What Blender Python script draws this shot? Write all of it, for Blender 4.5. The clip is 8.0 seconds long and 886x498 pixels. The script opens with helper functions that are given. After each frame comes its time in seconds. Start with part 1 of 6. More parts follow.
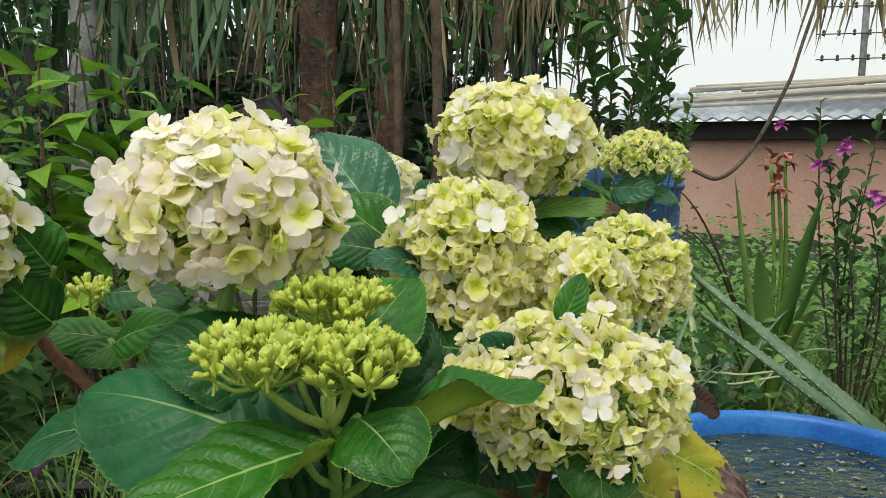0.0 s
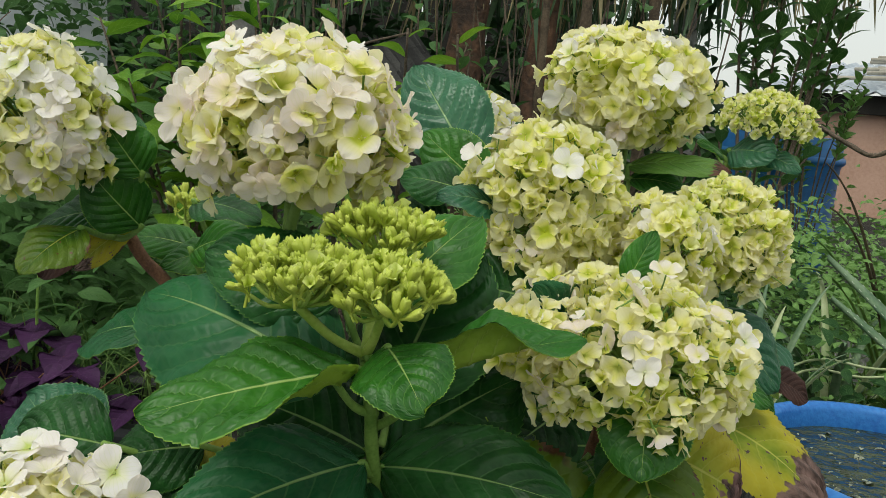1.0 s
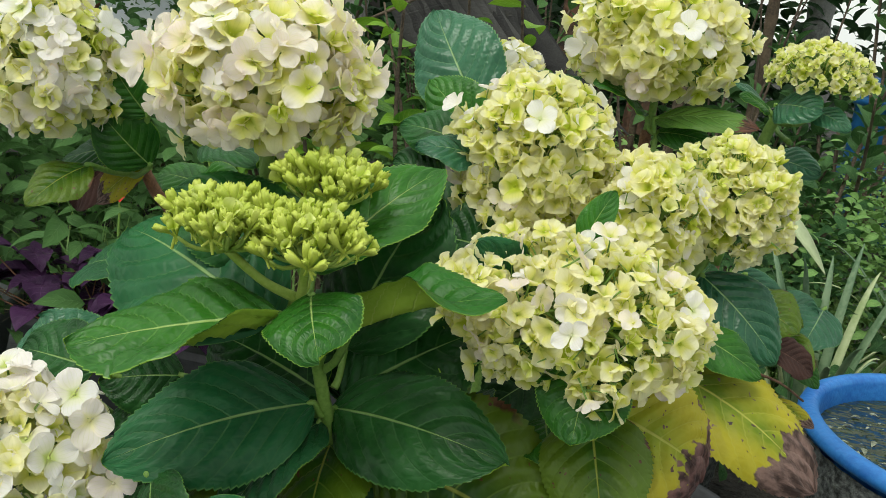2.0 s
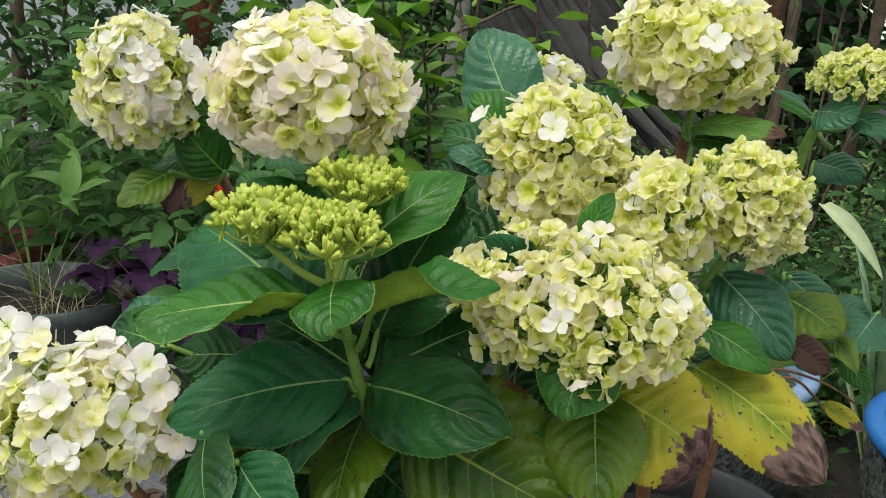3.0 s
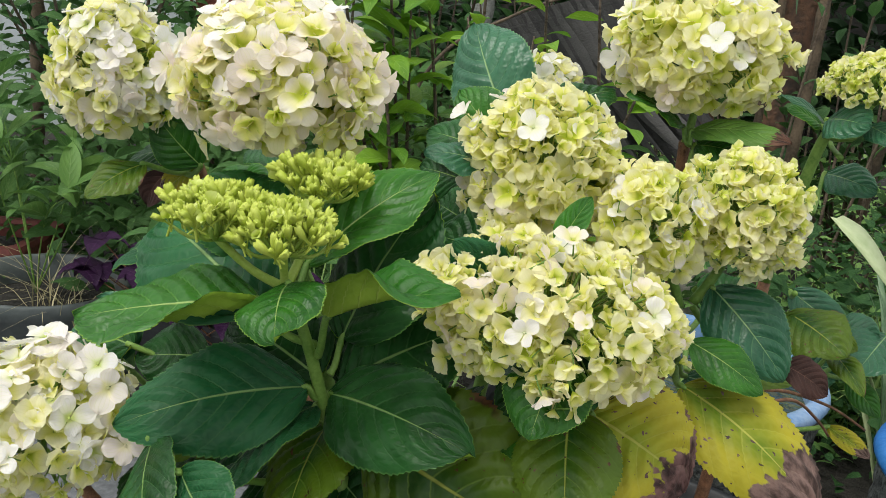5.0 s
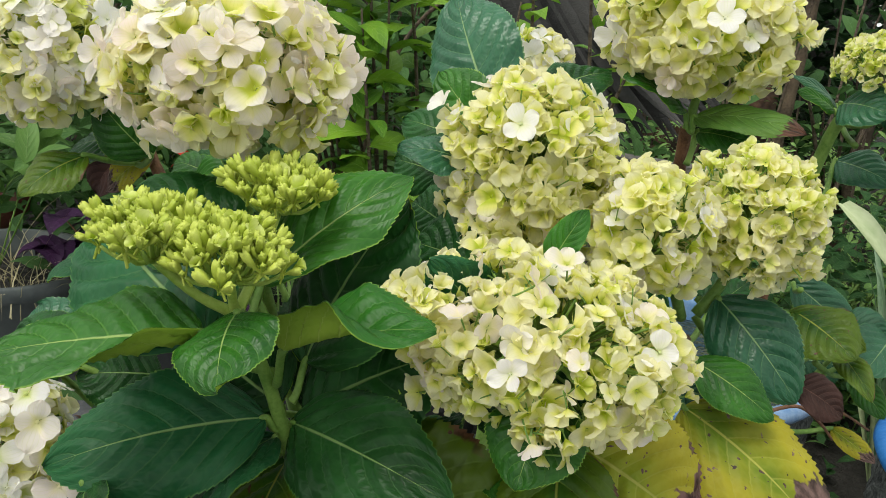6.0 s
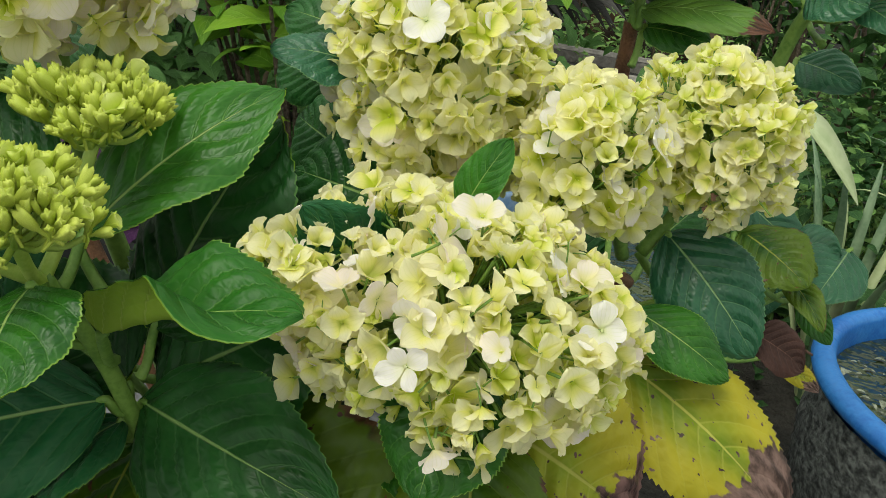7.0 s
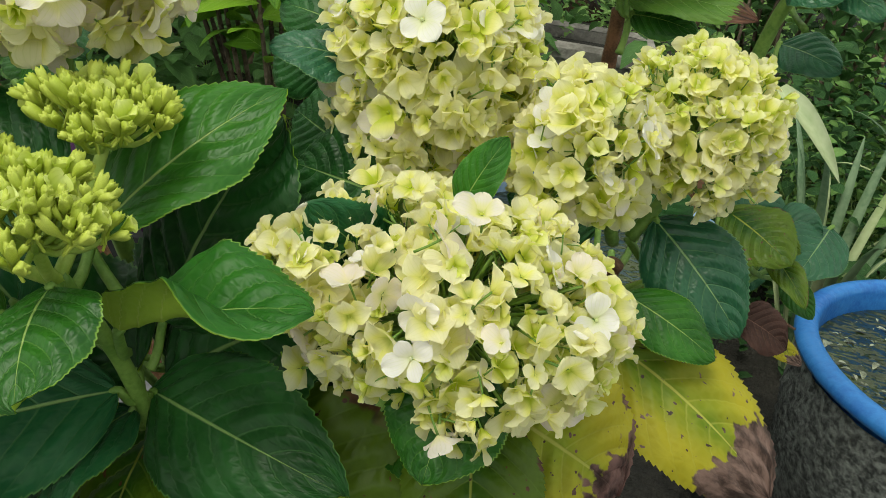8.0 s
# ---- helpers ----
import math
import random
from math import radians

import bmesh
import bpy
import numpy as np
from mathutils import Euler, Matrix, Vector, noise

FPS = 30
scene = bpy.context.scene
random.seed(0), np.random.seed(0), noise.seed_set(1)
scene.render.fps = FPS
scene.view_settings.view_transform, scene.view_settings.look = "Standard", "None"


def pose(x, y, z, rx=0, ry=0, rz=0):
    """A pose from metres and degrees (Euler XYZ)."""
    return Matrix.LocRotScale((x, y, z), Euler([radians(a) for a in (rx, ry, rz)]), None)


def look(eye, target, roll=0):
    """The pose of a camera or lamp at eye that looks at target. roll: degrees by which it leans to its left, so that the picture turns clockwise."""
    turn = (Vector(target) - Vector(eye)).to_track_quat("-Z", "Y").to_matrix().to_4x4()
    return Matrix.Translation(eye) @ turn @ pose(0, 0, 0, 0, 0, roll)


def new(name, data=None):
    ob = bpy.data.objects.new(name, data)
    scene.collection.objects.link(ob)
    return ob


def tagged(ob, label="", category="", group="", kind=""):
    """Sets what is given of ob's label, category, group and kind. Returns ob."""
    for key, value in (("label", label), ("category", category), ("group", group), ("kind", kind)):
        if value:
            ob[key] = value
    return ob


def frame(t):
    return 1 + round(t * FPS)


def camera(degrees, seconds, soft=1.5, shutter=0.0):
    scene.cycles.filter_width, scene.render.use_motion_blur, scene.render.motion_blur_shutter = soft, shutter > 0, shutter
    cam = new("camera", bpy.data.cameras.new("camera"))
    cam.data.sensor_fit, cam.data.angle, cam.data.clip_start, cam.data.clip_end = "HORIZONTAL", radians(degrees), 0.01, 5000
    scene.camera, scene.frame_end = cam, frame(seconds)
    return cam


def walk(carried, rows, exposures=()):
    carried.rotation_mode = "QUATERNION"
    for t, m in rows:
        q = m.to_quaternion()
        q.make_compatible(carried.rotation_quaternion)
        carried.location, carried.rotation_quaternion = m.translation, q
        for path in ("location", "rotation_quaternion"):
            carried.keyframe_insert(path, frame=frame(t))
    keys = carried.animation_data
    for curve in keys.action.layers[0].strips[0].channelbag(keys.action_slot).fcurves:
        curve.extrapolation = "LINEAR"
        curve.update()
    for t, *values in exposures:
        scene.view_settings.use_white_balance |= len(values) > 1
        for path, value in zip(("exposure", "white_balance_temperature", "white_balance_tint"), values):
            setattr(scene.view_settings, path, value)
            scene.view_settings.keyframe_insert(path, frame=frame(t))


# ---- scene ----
cam = camera(55.9, 8.0, soft=0.5)
PATH = [
    (0.0, look((0.042, -0.013, 0.772), (-0.052, 1.972, 0.549), 1.1)),
    (0.5, look((0.042, -0.011, 0.769), (-0.117, 1.969, 0.531), 1.8)),
    (1.0, look((0.093, 0.010, 0.765), (-0.321, 1.933, 0.404), 5.8)),
    (1.5, look((0.168, 0.044, 0.790), (-0.422, 1.894, 0.309), 6.3)),
    (1.7, look((0.183, 0.046, 0.780), (-0.454, 1.874, 0.277), 6.3)),
    (2.8, look((0.266, 0.032, 0.800), (-0.564, 1.764, 0.242), 5.9)),
    (3.0, look((0.289, 0.011, 0.800), (-0.631, 1.705, 0.266), 5.0)),
    (3.5, look((0.313, 0.002, 0.797), (-0.740, 1.629, 0.303), 4.4)),
    (4.0, look((0.313, -0.005, 0.779), (-0.752, 1.616, 0.293), 4.9)),
    (4.5, look((0.318, 0.020, 0.785), (-0.706, 1.661, 0.276), 5.6)),
    (5.0, look((0.305, 0.063, 0.793), (-0.665, 1.730, 0.263), 6.3)),
    (5.2, look((0.298, 0.080, 0.796), (-0.654, 1.753, 0.253), 6.5)),
    (6.3, look((0.249, 0.180, 0.811), (-0.624, 1.843, 0.126), 7.2)),
    (6.5, look((0.236, 0.221, 0.806), (-0.580, 1.892, 0.070), 7.7)),
    (7.0, look((0.228, 0.248, 0.797), (-0.474, 1.917, -0.052), 8.4)),
    (7.5, look((0.222, 0.236, 0.807), (-0.425, 1.906, -0.084), 8.7)),
    (8.0, look((0.225, 0.235, 0.812), (-0.428, 1.896, -0.091), 8.2)),
]
walk(cam, PATH, exposures=[(0.0, 0.0, 6350, 6), (0.5, -0.05, 6350, 7), (1.0, -0.20, 6400, 4), (1.5, 0.0, 6400, 2), (3.0, 0.11, 6300, 6), (5.2, 0.20, 6300, 9), (6.5, 0.06, 6500, 4), (8.0, 0.0, 6700, -1)])

# ---- daylight: bright hazy sky, soft high sun ----
SUN_UP, SUN_ROUND = 58.0, 200.0
world = bpy.data.worlds.new("world")
scene.world = world
world.use_nodes = True
wn = world.node_tree.nodes
wl = world.node_tree.links
sky = wn.new("ShaderNodeTexSky")
sky.sky_type = "NISHITA"
sky.sun_disc = False
sky.sun_elevation = radians(SUN_UP)
sky.sun_rotation = radians(SUN_ROUND)
sky.dust_density = 5.0
sky.ozone_density = 0.6
cloud_mix = wn.new("ShaderNodeMix")
cloud_mix.data_type = "RGBA"
cloud_mix.inputs[0].default_value = 0.8
cloud_mix.inputs[7].default_value = (6.6, 6.6, 6.3, 1.0)
wl.new(sky.outputs[0], cloud_mix.inputs[6])
wl.new(cloud_mix.outputs[2], wn["Background"].inputs["Color"])
wn["Background"].inputs["Strength"].default_value = 0.160
sun = bpy.data.lights.new("sun", "SUN")
sun.energy, sun.angle, sun.color = 1.9, radians(32), (1.0, 0.96, 0.89)
sun_ob = new("sun", sun)
sun_ob.matrix_world = look((-1.2, -1.6, 6.0), (0.0, 0.8, 0.4))


# ---- materials ----
def calc(nt, op, a, b=None, c=None):
    n = nt.nodes.new("ShaderNodeMath")
    n.operation = op
    for i, x in enumerate((a, b, c)):
        if x is None:
            continue
        if isinstance(x, (int, float)):
            n.inputs[i].default_value = x
        else:
            nt.links.new(x, n.inputs[i])
    return n.outputs[0]


def ramp01(nt, x, lo, hi):
    n = nt.nodes.new("ShaderNodeMapRange")
    n.interpolation_type = "SMOOTHSTEP"
    nt.links.new(x, n.inputs[0])
    n.inputs[1].default_value, n.inputs[2].default_value = lo, hi
    return n.outputs[0]


def mix(nt, f, a, b):
    n = nt.nodes.new("ShaderNodeMix")
    n.data_type = "RGBA"
    for i, x in ((0, f), (6, a), (7, b)):
        if isinstance(x, (int, float)):
            n.inputs[i].default_value = x
        elif isinstance(x, tuple):
            n.inputs[i].default_value = (*x, 1.0)
        else:
            nt.links.new(x, n.inputs[i])
    return n.outputs[2]


def noise_tex(nt, scale, detail=4.0, coords=None, rough=0.55):
    n = nt.nodes.new("ShaderNodeTexNoise")
    n.inputs["Scale"].default_value, n.inputs["Detail"].default_value, n.inputs["Roughness"].default_value = scale, detail, rough
    if coords is None:
        tc = nt.nodes.new("ShaderNodeTexCoord")
        coords = tc.outputs["Object"]
    nt.links.new(coords, n.inputs["Vector"])
    return n.outputs[0]


def bump(nt, h, strength, dist, bsdf):
    n = nt.nodes.new("ShaderNodeBump")
    n.inputs["Strength"].default_value, n.inputs["Distance"].default_value = strength, dist
    nt.links.new(h, n.inputs["Height"])
    nt.links.new(n.outputs[0], bsdf.inputs["Normal"])


def blank(name, rough=0.6, spec=0.5):
    m = bpy.data.materials.new(name)
    m.use_nodes = True
    b = m.node_tree.nodes["Principled BSDF"]
    b.inputs["Roughness"].default_value = rough
    b.inputs["Specular IOR Level"].default_value = spec
    return m, m.node_tree, b


def thin(nt, bsdf, colour, amount):
    """Light passing through a leaf or petal."""
    t = nt.nodes.new("ShaderNodeBsdfTranslucent")
    nt.links.new(colour, t.inputs["Color"])
    ms = nt.nodes.new("ShaderNodeMixShader")
    ms.inputs[0].default_value = amount
    nt.links.new(bsdf.outputs[0], ms.inputs[1])
    nt.links.new(t.outputs[0], ms.inputs[2])
    nt.links.new(ms.outputs[0], nt.nodes["Material Output"].inputs["Surface"])


def plain(name, a, b, scale=20.0, rough=0.7, relief=0.3, dist=0.004, spec=0.4, fine=None, by_object=0.0):
    """Two colours mixed by noise at two scales, with fine relief."""
    m, nt, bs = blank(name, rough, spec)
    n1 = noise_tex(nt, scale, 5.0)
    n2 = noise_tex(nt, fine or scale * 9, 3.0)
    f = calc(nt, "ADD", calc(nt, "MULTIPLY", n1, 0.65), calc(nt, "MULTIPLY", n2, 0.35))
    f = ramp01(nt, f, 0.36, 0.64)
    if by_object:
        oi = nt.nodes.new("ShaderNodeObjectInfo")
        f = calc(nt, "ADD", calc(nt, "MULTIPLY", f, 1 - by_object), calc(nt, "MULTIPLY", oi.outputs["Random"], by_object))
    c = mix(nt, f, a, b)
    nt.links.new(c, bs.inputs["Base Color"])
    if relief:
        bump(nt, n2, relief, dist, bs)
    return m


def uv_parts(nt):
    u = nt.nodes.new("ShaderNodeUVMap")
    s = nt.nodes.new("ShaderNodeSeparateXYZ")
    nt.links.new(u.outputs[0], s.inputs[0])
    across = calc(nt, "ABSOLUTE", calc(nt, "MULTIPLY_ADD", s.outputs[0], 2.0, -1.0))
    return u.outputs[0], across, s.outputs[1]


def leaf_material(name, dark, light, vein, rough=0.42, pairs=7.0, through_light=0.22, brown=None, brown_from=0.9, tip_from=2.0, spots=0.0, yellow=None, rand=0.35, vein_amount=0.75, rim=None, spec=0.22, net_bump=0.0, midrib=None):
    """A blade: soft mottling, curved side veins, midrib, fine net of veins, pale rim, withered edge and tip."""
    m, nt, bs = blank(name, rough, spec)
    uv, across, along = uv_parts(nt)
    oi = nt.nodes.new("ShaderNodeObjectInfo")
    off = nt.nodes.new("ShaderNodeVectorMath")
    off.operation = "MULTIPLY_ADD"
    nt.links.new(oi.outputs["Random"], off.inputs[0])
    off.inputs[1].default_value = (37.0, 91.0, 17.0)
    nt.links.new(uv, off.inputs[2])
    wob = noise_tex(nt, 3.5, 3.0, off.outputs[0])
    s = calc(nt, "SUBTRACT", along, calc(nt, "MULTIPLY", calc(nt, "POWER", across, 1.25), 0.36))
    s = calc(nt, "ADD", s, calc(nt, "MULTIPLY", wob, 0.012))
    ph = calc(nt, "ABSOLUTE", calc(nt, "SUBTRACT", calc(nt, "FRACT", calc(nt, "MULTIPLY_ADD", s, pairs, 0.5)), 0.5))
    side = calc(nt, "SUBTRACT", 1.0, ramp01(nt, ph, 0.01, 0.065))
    side = calc(nt, "MULTIPLY", side, calc(nt, "SUBTRACT", 1.0, calc(nt, "MULTIPLY", calc(nt, "POWER", across, 1.5), 0.9)))
    mid = calc(nt, "SUBTRACT", 1.0, ramp01(nt, calc(nt, "DIVIDE", across, calc(nt, "SUBTRACT", 1.12, along)), 0.012, 0.042))
    lines = calc(nt, "MAXIMUM", mid, calc(nt, "MULTIPLY", side, vein_amount))
    cells = nt.nodes.new("ShaderNodeTexVoronoi")
    cells.feature = "DISTANCE_TO_EDGE"
    cells.inputs["Scale"].default_value = 17.0
    nt.links.new(off.outputs[0], cells.inputs["Vector"])
    net = ramp01(nt, cells.outputs["Distance"], 0.0, 0.30)
    big = noise_tex(nt, 2.2, 4.0, off.outputs[0])
    f = ramp01(nt, big, 0.32, 0.68)
    f = calc(nt, "ADD", calc(nt, "MULTIPLY", f, 1 - rand), calc(nt, "MULTIPLY", oi.outputs["Random"], rand))
    col = mix(nt, f, dark, light)
    if yellow:
        edge = ramp01(nt, calc(nt, "ADD", calc(nt, "ADD", across, calc(nt, "MULTIPLY", along, 0.5)), calc(nt, "MULTIPLY", big, 0.9)), 0.55, 1.35)
        col = mix(nt, edge, col, yellow)
    col = mix(nt, calc(nt, "MULTIPLY", calc(nt, "SUBTRACT", 1.0, net), 0.10), col, vein)
    col = mix(nt, calc(nt, "MULTIPLY", side, vein_amount), col, vein)
    col = mix(nt, mid, col, midrib or vein)
    if rim:
        col = mix(nt, ramp01(nt, across, 0.968, 0.992), col, rim)
    if brown:
        b1 = calc(nt, "ADD", across, calc(nt, "MULTIPLY", calc(nt, "SUBTRACT", wob, 0.5), 0.9))
        one_side = nt.nodes.new("ShaderNodeSeparateXYZ")
        nt.links.new(uv, one_side.inputs[0])
        lop = calc(nt, "MULTIPLY", one_side.outputs[0], 0.35)
        b1 = ramp01(nt, calc(nt, "ADD", b1, lop), brown_from + 0.28, brown_from + 0.34)
        ragged = noise_tex(nt, 14.0, 3.0, off.outputs[0])
        reach = calc(nt, "ADD", calc(nt, "MULTIPLY", calc(nt, "SUBTRACT", wob, 0.5), 0.5), calc(nt, "MULTIPLY", calc(nt, "SUBTRACT", ragged, 0.5), 0.14))
        b2 = ramp01(nt, calc(nt, "ADD", along, reach), tip_from, tip_from + 0.03)
        dead = calc(nt, "MAXIMUM", b1, b2)
        if spots:
            sp = noise_tex(nt, 17.0, 2.0, off.outputs[0])
            dead = calc(nt, "MAXIMUM", dead, ramp01(nt, sp, 0.70 - spots * 0.05, 0.73 - spots * 0.05))
        rust = mix(nt, ramp01(nt, noise_tex(nt, 9.0, 5.0, off.outputs[0]), 0.34, 0.70), tuple(x * 0.42 for x in brown), tuple(min(1, x * 2.3) for x in brown))
        col = mix(nt, dead, col, rust)
    nt.links.new(col, bs.inputs["Base Color"])
    h = calc(nt, "ADD", calc(nt, "MULTIPLY", net, 0.16 + net_bump), calc(nt, "MULTIPLY", calc(nt, "SUBTRACT", 1.0, lines), 0.55))
    h = calc(nt, "ADD", h, calc(nt, "MULTIPLY", calc(nt, "MULTIPLY", ph, 0.8), calc(nt, "SUBTRACT", 1.0, calc(nt, "POWER", across, 3.0))))
    bump(nt, h, 0.7, 0.0013, bs)
    thin(nt, bs, col, through_light)
    return m


leaf_green = leaf_material("leaf_green", (0.012, 0.080, 0.007), (0.040, 0.175, 0.012), (0.12, 0.27, 0.05), rough=0.36, vein_amount=0.6, rim=(0.20, 0.35, 0.05), spec=0.32, net_bump=0.0, through_light=0.18, midrib=(0.30, 0.43, 0.12))
leaf_mid = leaf_material("leaf_mid", (0.008, 0.062, 0.006), (0.024, 0.125, 0.011), (0.09, 0.21, 0.04), rough=0.38, vein_amount=0.55, rim=(0.16, 0.29, 0.05), spec=0.20, through_light=0.14, midrib=(0.24, 0.37, 0.10))
# dark green foliage, deepened further to carry shade low inside the bush
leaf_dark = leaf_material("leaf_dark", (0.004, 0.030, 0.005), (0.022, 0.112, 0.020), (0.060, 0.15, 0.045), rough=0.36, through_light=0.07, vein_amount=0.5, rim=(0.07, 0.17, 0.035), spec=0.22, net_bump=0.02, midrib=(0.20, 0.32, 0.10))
leaf_deep = leaf_material("leaf_deep", (0.007, 0.054, 0.017), (0.020, 0.120, 0.038), (0.075, 0.17, 0.06), rough=0.40, through_light=0.08, vein_amount=0.5, rim=(0.08, 0.19, 0.05), spec=0.20, net_bump=0.03, midrib=(0.20, 0.32, 0.11))
leaf_teal = leaf_material("leaf_teal", (0.013, 0.078, 0.036), (0.032, 0.140, 0.064), (0.11, 0.24, 0.11), rough=0.28, vein_amount=0.6, rim=(0.12, 0.25, 0.09), spec=0.38, net_bump=0.02, through_light=0.12, midrib=(0.24, 0.38, 0.16))
leaf_olive = leaf_material("leaf_olive", (0.009, 0.062, 0.005), (0.026, 0.115, 0.007), (0.16, 0.26, 0.035), yellow=(0.095, 0.165, 0.008), brown=(0.09, 0.04, 0.02), brown_from=1.1, spots=0.4, midrib=(0.34, 0.38, 0.06), spec=0.35, rough=0.38, through_light=0.3)
leaf_yellow = leaf_material("leaf_yellow", (0.12, 0.22, 0.012), (0.28, 0.34, 0.02), (0.50, 0.50, 0.10), rough=0.45, yellow=(0.46, 0.41, 0.028), brown=(0.12, 0.078, 0.066), brown_from=1.03, tip_from=0.72, spots=1.15, vein_amount=0.4, through_light=0.3)
leaf_withered = leaf_material("leaf_withered", (0.17, 0.28, 0.015), (0.36, 0.40, 0.025), (0.50, 0.50, 0.10), rough=0.45, yellow=(0.46, 0.41, 0.028), brown=(0.11, 0.062, 0.056), brown_from=1.02, tip_from=0.66, spots=0.8, vein_amount=0.4, through_light=0.3)
leaf_tipped = leaf_material("leaf_tipped", (0.055, 0.15, 0.022), (0.13, 0.25, 0.035), (0.24, 0.38, 0.12), brown=(0.07, 0.032, 0.02), brown_from=1.05, tip_from=0.84)
leaf_under = leaf_material("leaf_under", (0.26, 0.44, 0.035), (0.40, 0.56, 0.06), (0.50, 0.62, 0.13), rough=0.55, through_light=0.4)
leaf_dry = leaf_material("leaf_dry", (0.022, 0.010, 0.008), (0.06, 0.028, 0.022), (0.11, 0.06, 0.045), rough=0.75, through_light=0.05)
shrub_leaf = leaf_material("shrub_leaf", (0.060, 0.19, 0.018), (0.24, 0.43, 0.03), (0.28, 0.44, 0.08), pairs=6.0, through_light=0.32, rand=0.65)
garden_leaf = leaf_material("garden_leaf", (0.020, 0.068, 0.022), (0.095, 0.20, 0.055), (0.13, 0.24, 0.09), pairs=6.0, rand=0.7, through_light=0.30, spec=0.10)
# darker take on garden_leaf, with the hedge's shadows put into the colour
hedge_leaf_shaded = leaf_material("hedge_leaf_shaded", (0.010, 0.032, 0.012), (0.034, 0.078, 0.028), (0.06, 0.11, 0.04), pairs=6.0, rand=0.6, spec=0.08)
oxalis_leaf = leaf_material("oxalis_leaf", (0.018, 0.007, 0.024), (0.06, 0.022, 0.07), (0.09, 0.04, 0.10), pairs=4.0, through_light=0.1, rand=0.6, spec=0.10)


def petal_material(name, centre, middle, edge, tint=(0.80, 0.62, 0.60), tint_amount=0.0, start=0.1, end=0.85, through_light=0.22):
    """A sepal: green at the heart, paler to the rim, faint veins."""
    m, nt, bs = blank(name, 0.55, 0.25)
    uv, across, along = uv_parts(nt)
    oi = nt.nodes.new("ShaderNodeObjectInfo")
    sh = calc(nt, "MULTIPLY_ADD", oi.outputs["Random"], 0.5, -0.25)
    f = ramp01(nt, calc(nt, "ADD", along, sh), start, 0.5 * (start + end))
    g = ramp01(nt, calc(nt, "ADD", along, sh), 0.45 * (start + end), end + 0.1)
    col = mix(nt, g, mix(nt, f, centre, middle), edge)
    if tint_amount:
        geo = nt.nodes.new("ShaderNodeNewGeometry")
        p = noise_tex(nt, 14.0, 2.0, geo.outputs["Position"])
        k = calc(nt, "MULTIPLY", ramp01(nt, p, 0.46, 0.66), tint_amount)
        col = mix(nt, k, col, tint)
    ph = calc(nt, "ABSOLUTE", calc(nt, "SUBTRACT", calc(nt, "FRACT", calc(nt, "MULTIPLY", across, 3.0)), 0.5))
    v = calc(nt, "SUBTRACT", 1.0, ramp01(nt, ph, 0.02, 0.14))
    col = mix(nt, calc(nt, "MULTIPLY", v, 0.12), col, centre)
    nt.links.new(col, bs.inputs["Base Color"])
    bump(nt, calc(nt, "SUBTRACT", 1.0, v), 0.25, 0.0006, bs)
    thin(nt, bs, col, through_light)
    return m


petal_white = petal_material("petal_white", (0.62, 0.72, 0.20), (0.90, 0.90, 0.70), (0.94, 0.92, 0.90), tint=(0.95, 0.85, 0.83), tint_amount=0.3, start=-0.1, end=0.42, through_light=0.42)
petal_blush = petal_material("petal_blush", (0.65, 0.71, 0.08), (0.92, 0.88, 0.50), (0.96, 0.895, 0.83), tint=(0.95, 0.80, 0.775), tint_amount=0.45, start=0.0, end=0.58, through_light=0.50)
petal_cream = petal_material("petal_cream", (0.56, 0.65, 0.05), (0.87, 0.86, 0.265), (0.945, 0.915, 0.61), tint=(0.92, 0.83, 0.72), tint_amount=0.16, start=0.0, end=0.66, through_light=0.50)
petal_lime = petal_material("petal_lime", (0.51, 0.60, 0.045), (0.76, 0.80, 0.20), (0.89, 0.89, 0.52), start=0.05, end=0.9, through_light=0.48)
petal_bud = petal_material("petal_bud", (0.44, 0.55, 0.05), (0.62, 0.71, 0.14), (0.76, 0.82, 0.30), start=0.1, end=0.95, through_light=0.3)
bud_green = plain("bud_green", (0.31, 0.40, 0.025), (0.57, 0.63, 0.12), 60.0, 0.5, 0.2, 0.0006, by_object=0.5)
stem_green = plain("stem_green", (0.10, 0.21, 0.03), (0.21, 0.34, 0.07), 40.0, 0.5, 0.2, 0.001)
stalk_lime = plain("stalk_lime", (0.26, 0.38, 0.05), (0.40, 0.51, 0.11), 40.0, 0.5, 0.2, 0.001)
stem_red = plain("stem_red", (0.10, 0.045, 0.022), (0.25, 0.12, 0.06), 60.0, 0.6, 0.5, 0.002)
bark = plain("bark", (0.055, 0.04, 0.028), (0.15, 0.115, 0.08), 14.0, 0.85, 0.8, 0.01)
bark_pale = plain("bark_pale", (0.15, 0.15, 0.14), (0.32, 0.32, 0.30), 9.0, 0.85, 0.6, 0.01)
palm_green = plain("palm_green", (0.026, 0.066, 0.030), (0.095, 0.165, 0.072), 5.0, 0.5, 0.2, 0.004, by_object=0.6)
palm_straw = plain("palm_straw", (0.16, 0.13, 0.06), (0.33, 0.29, 0.16), 6.0, 0.6, 0.3, 0.004, by_object=0.6)
dead_frond = plain("dead_frond", (0.012, 0.012, 0.012), (0.075, 0.073, 0.068), 12.0, 0.8, 0.5, 0.006, by_object=0.75)
cane_brown = plain("cane_brown", (0.045, 0.032, 0.02), (0.13, 0.095, 0.06), 14.0, 0.8, 0.6, 0.006)
rust_bark = plain("rust_bark", (0.028, 0.021, 0.016), (0.14, 0.072, 0.04), 3.0, 0.85, 0.8, 0.02)


# ---- mesh helpers ----
PLACED = {}


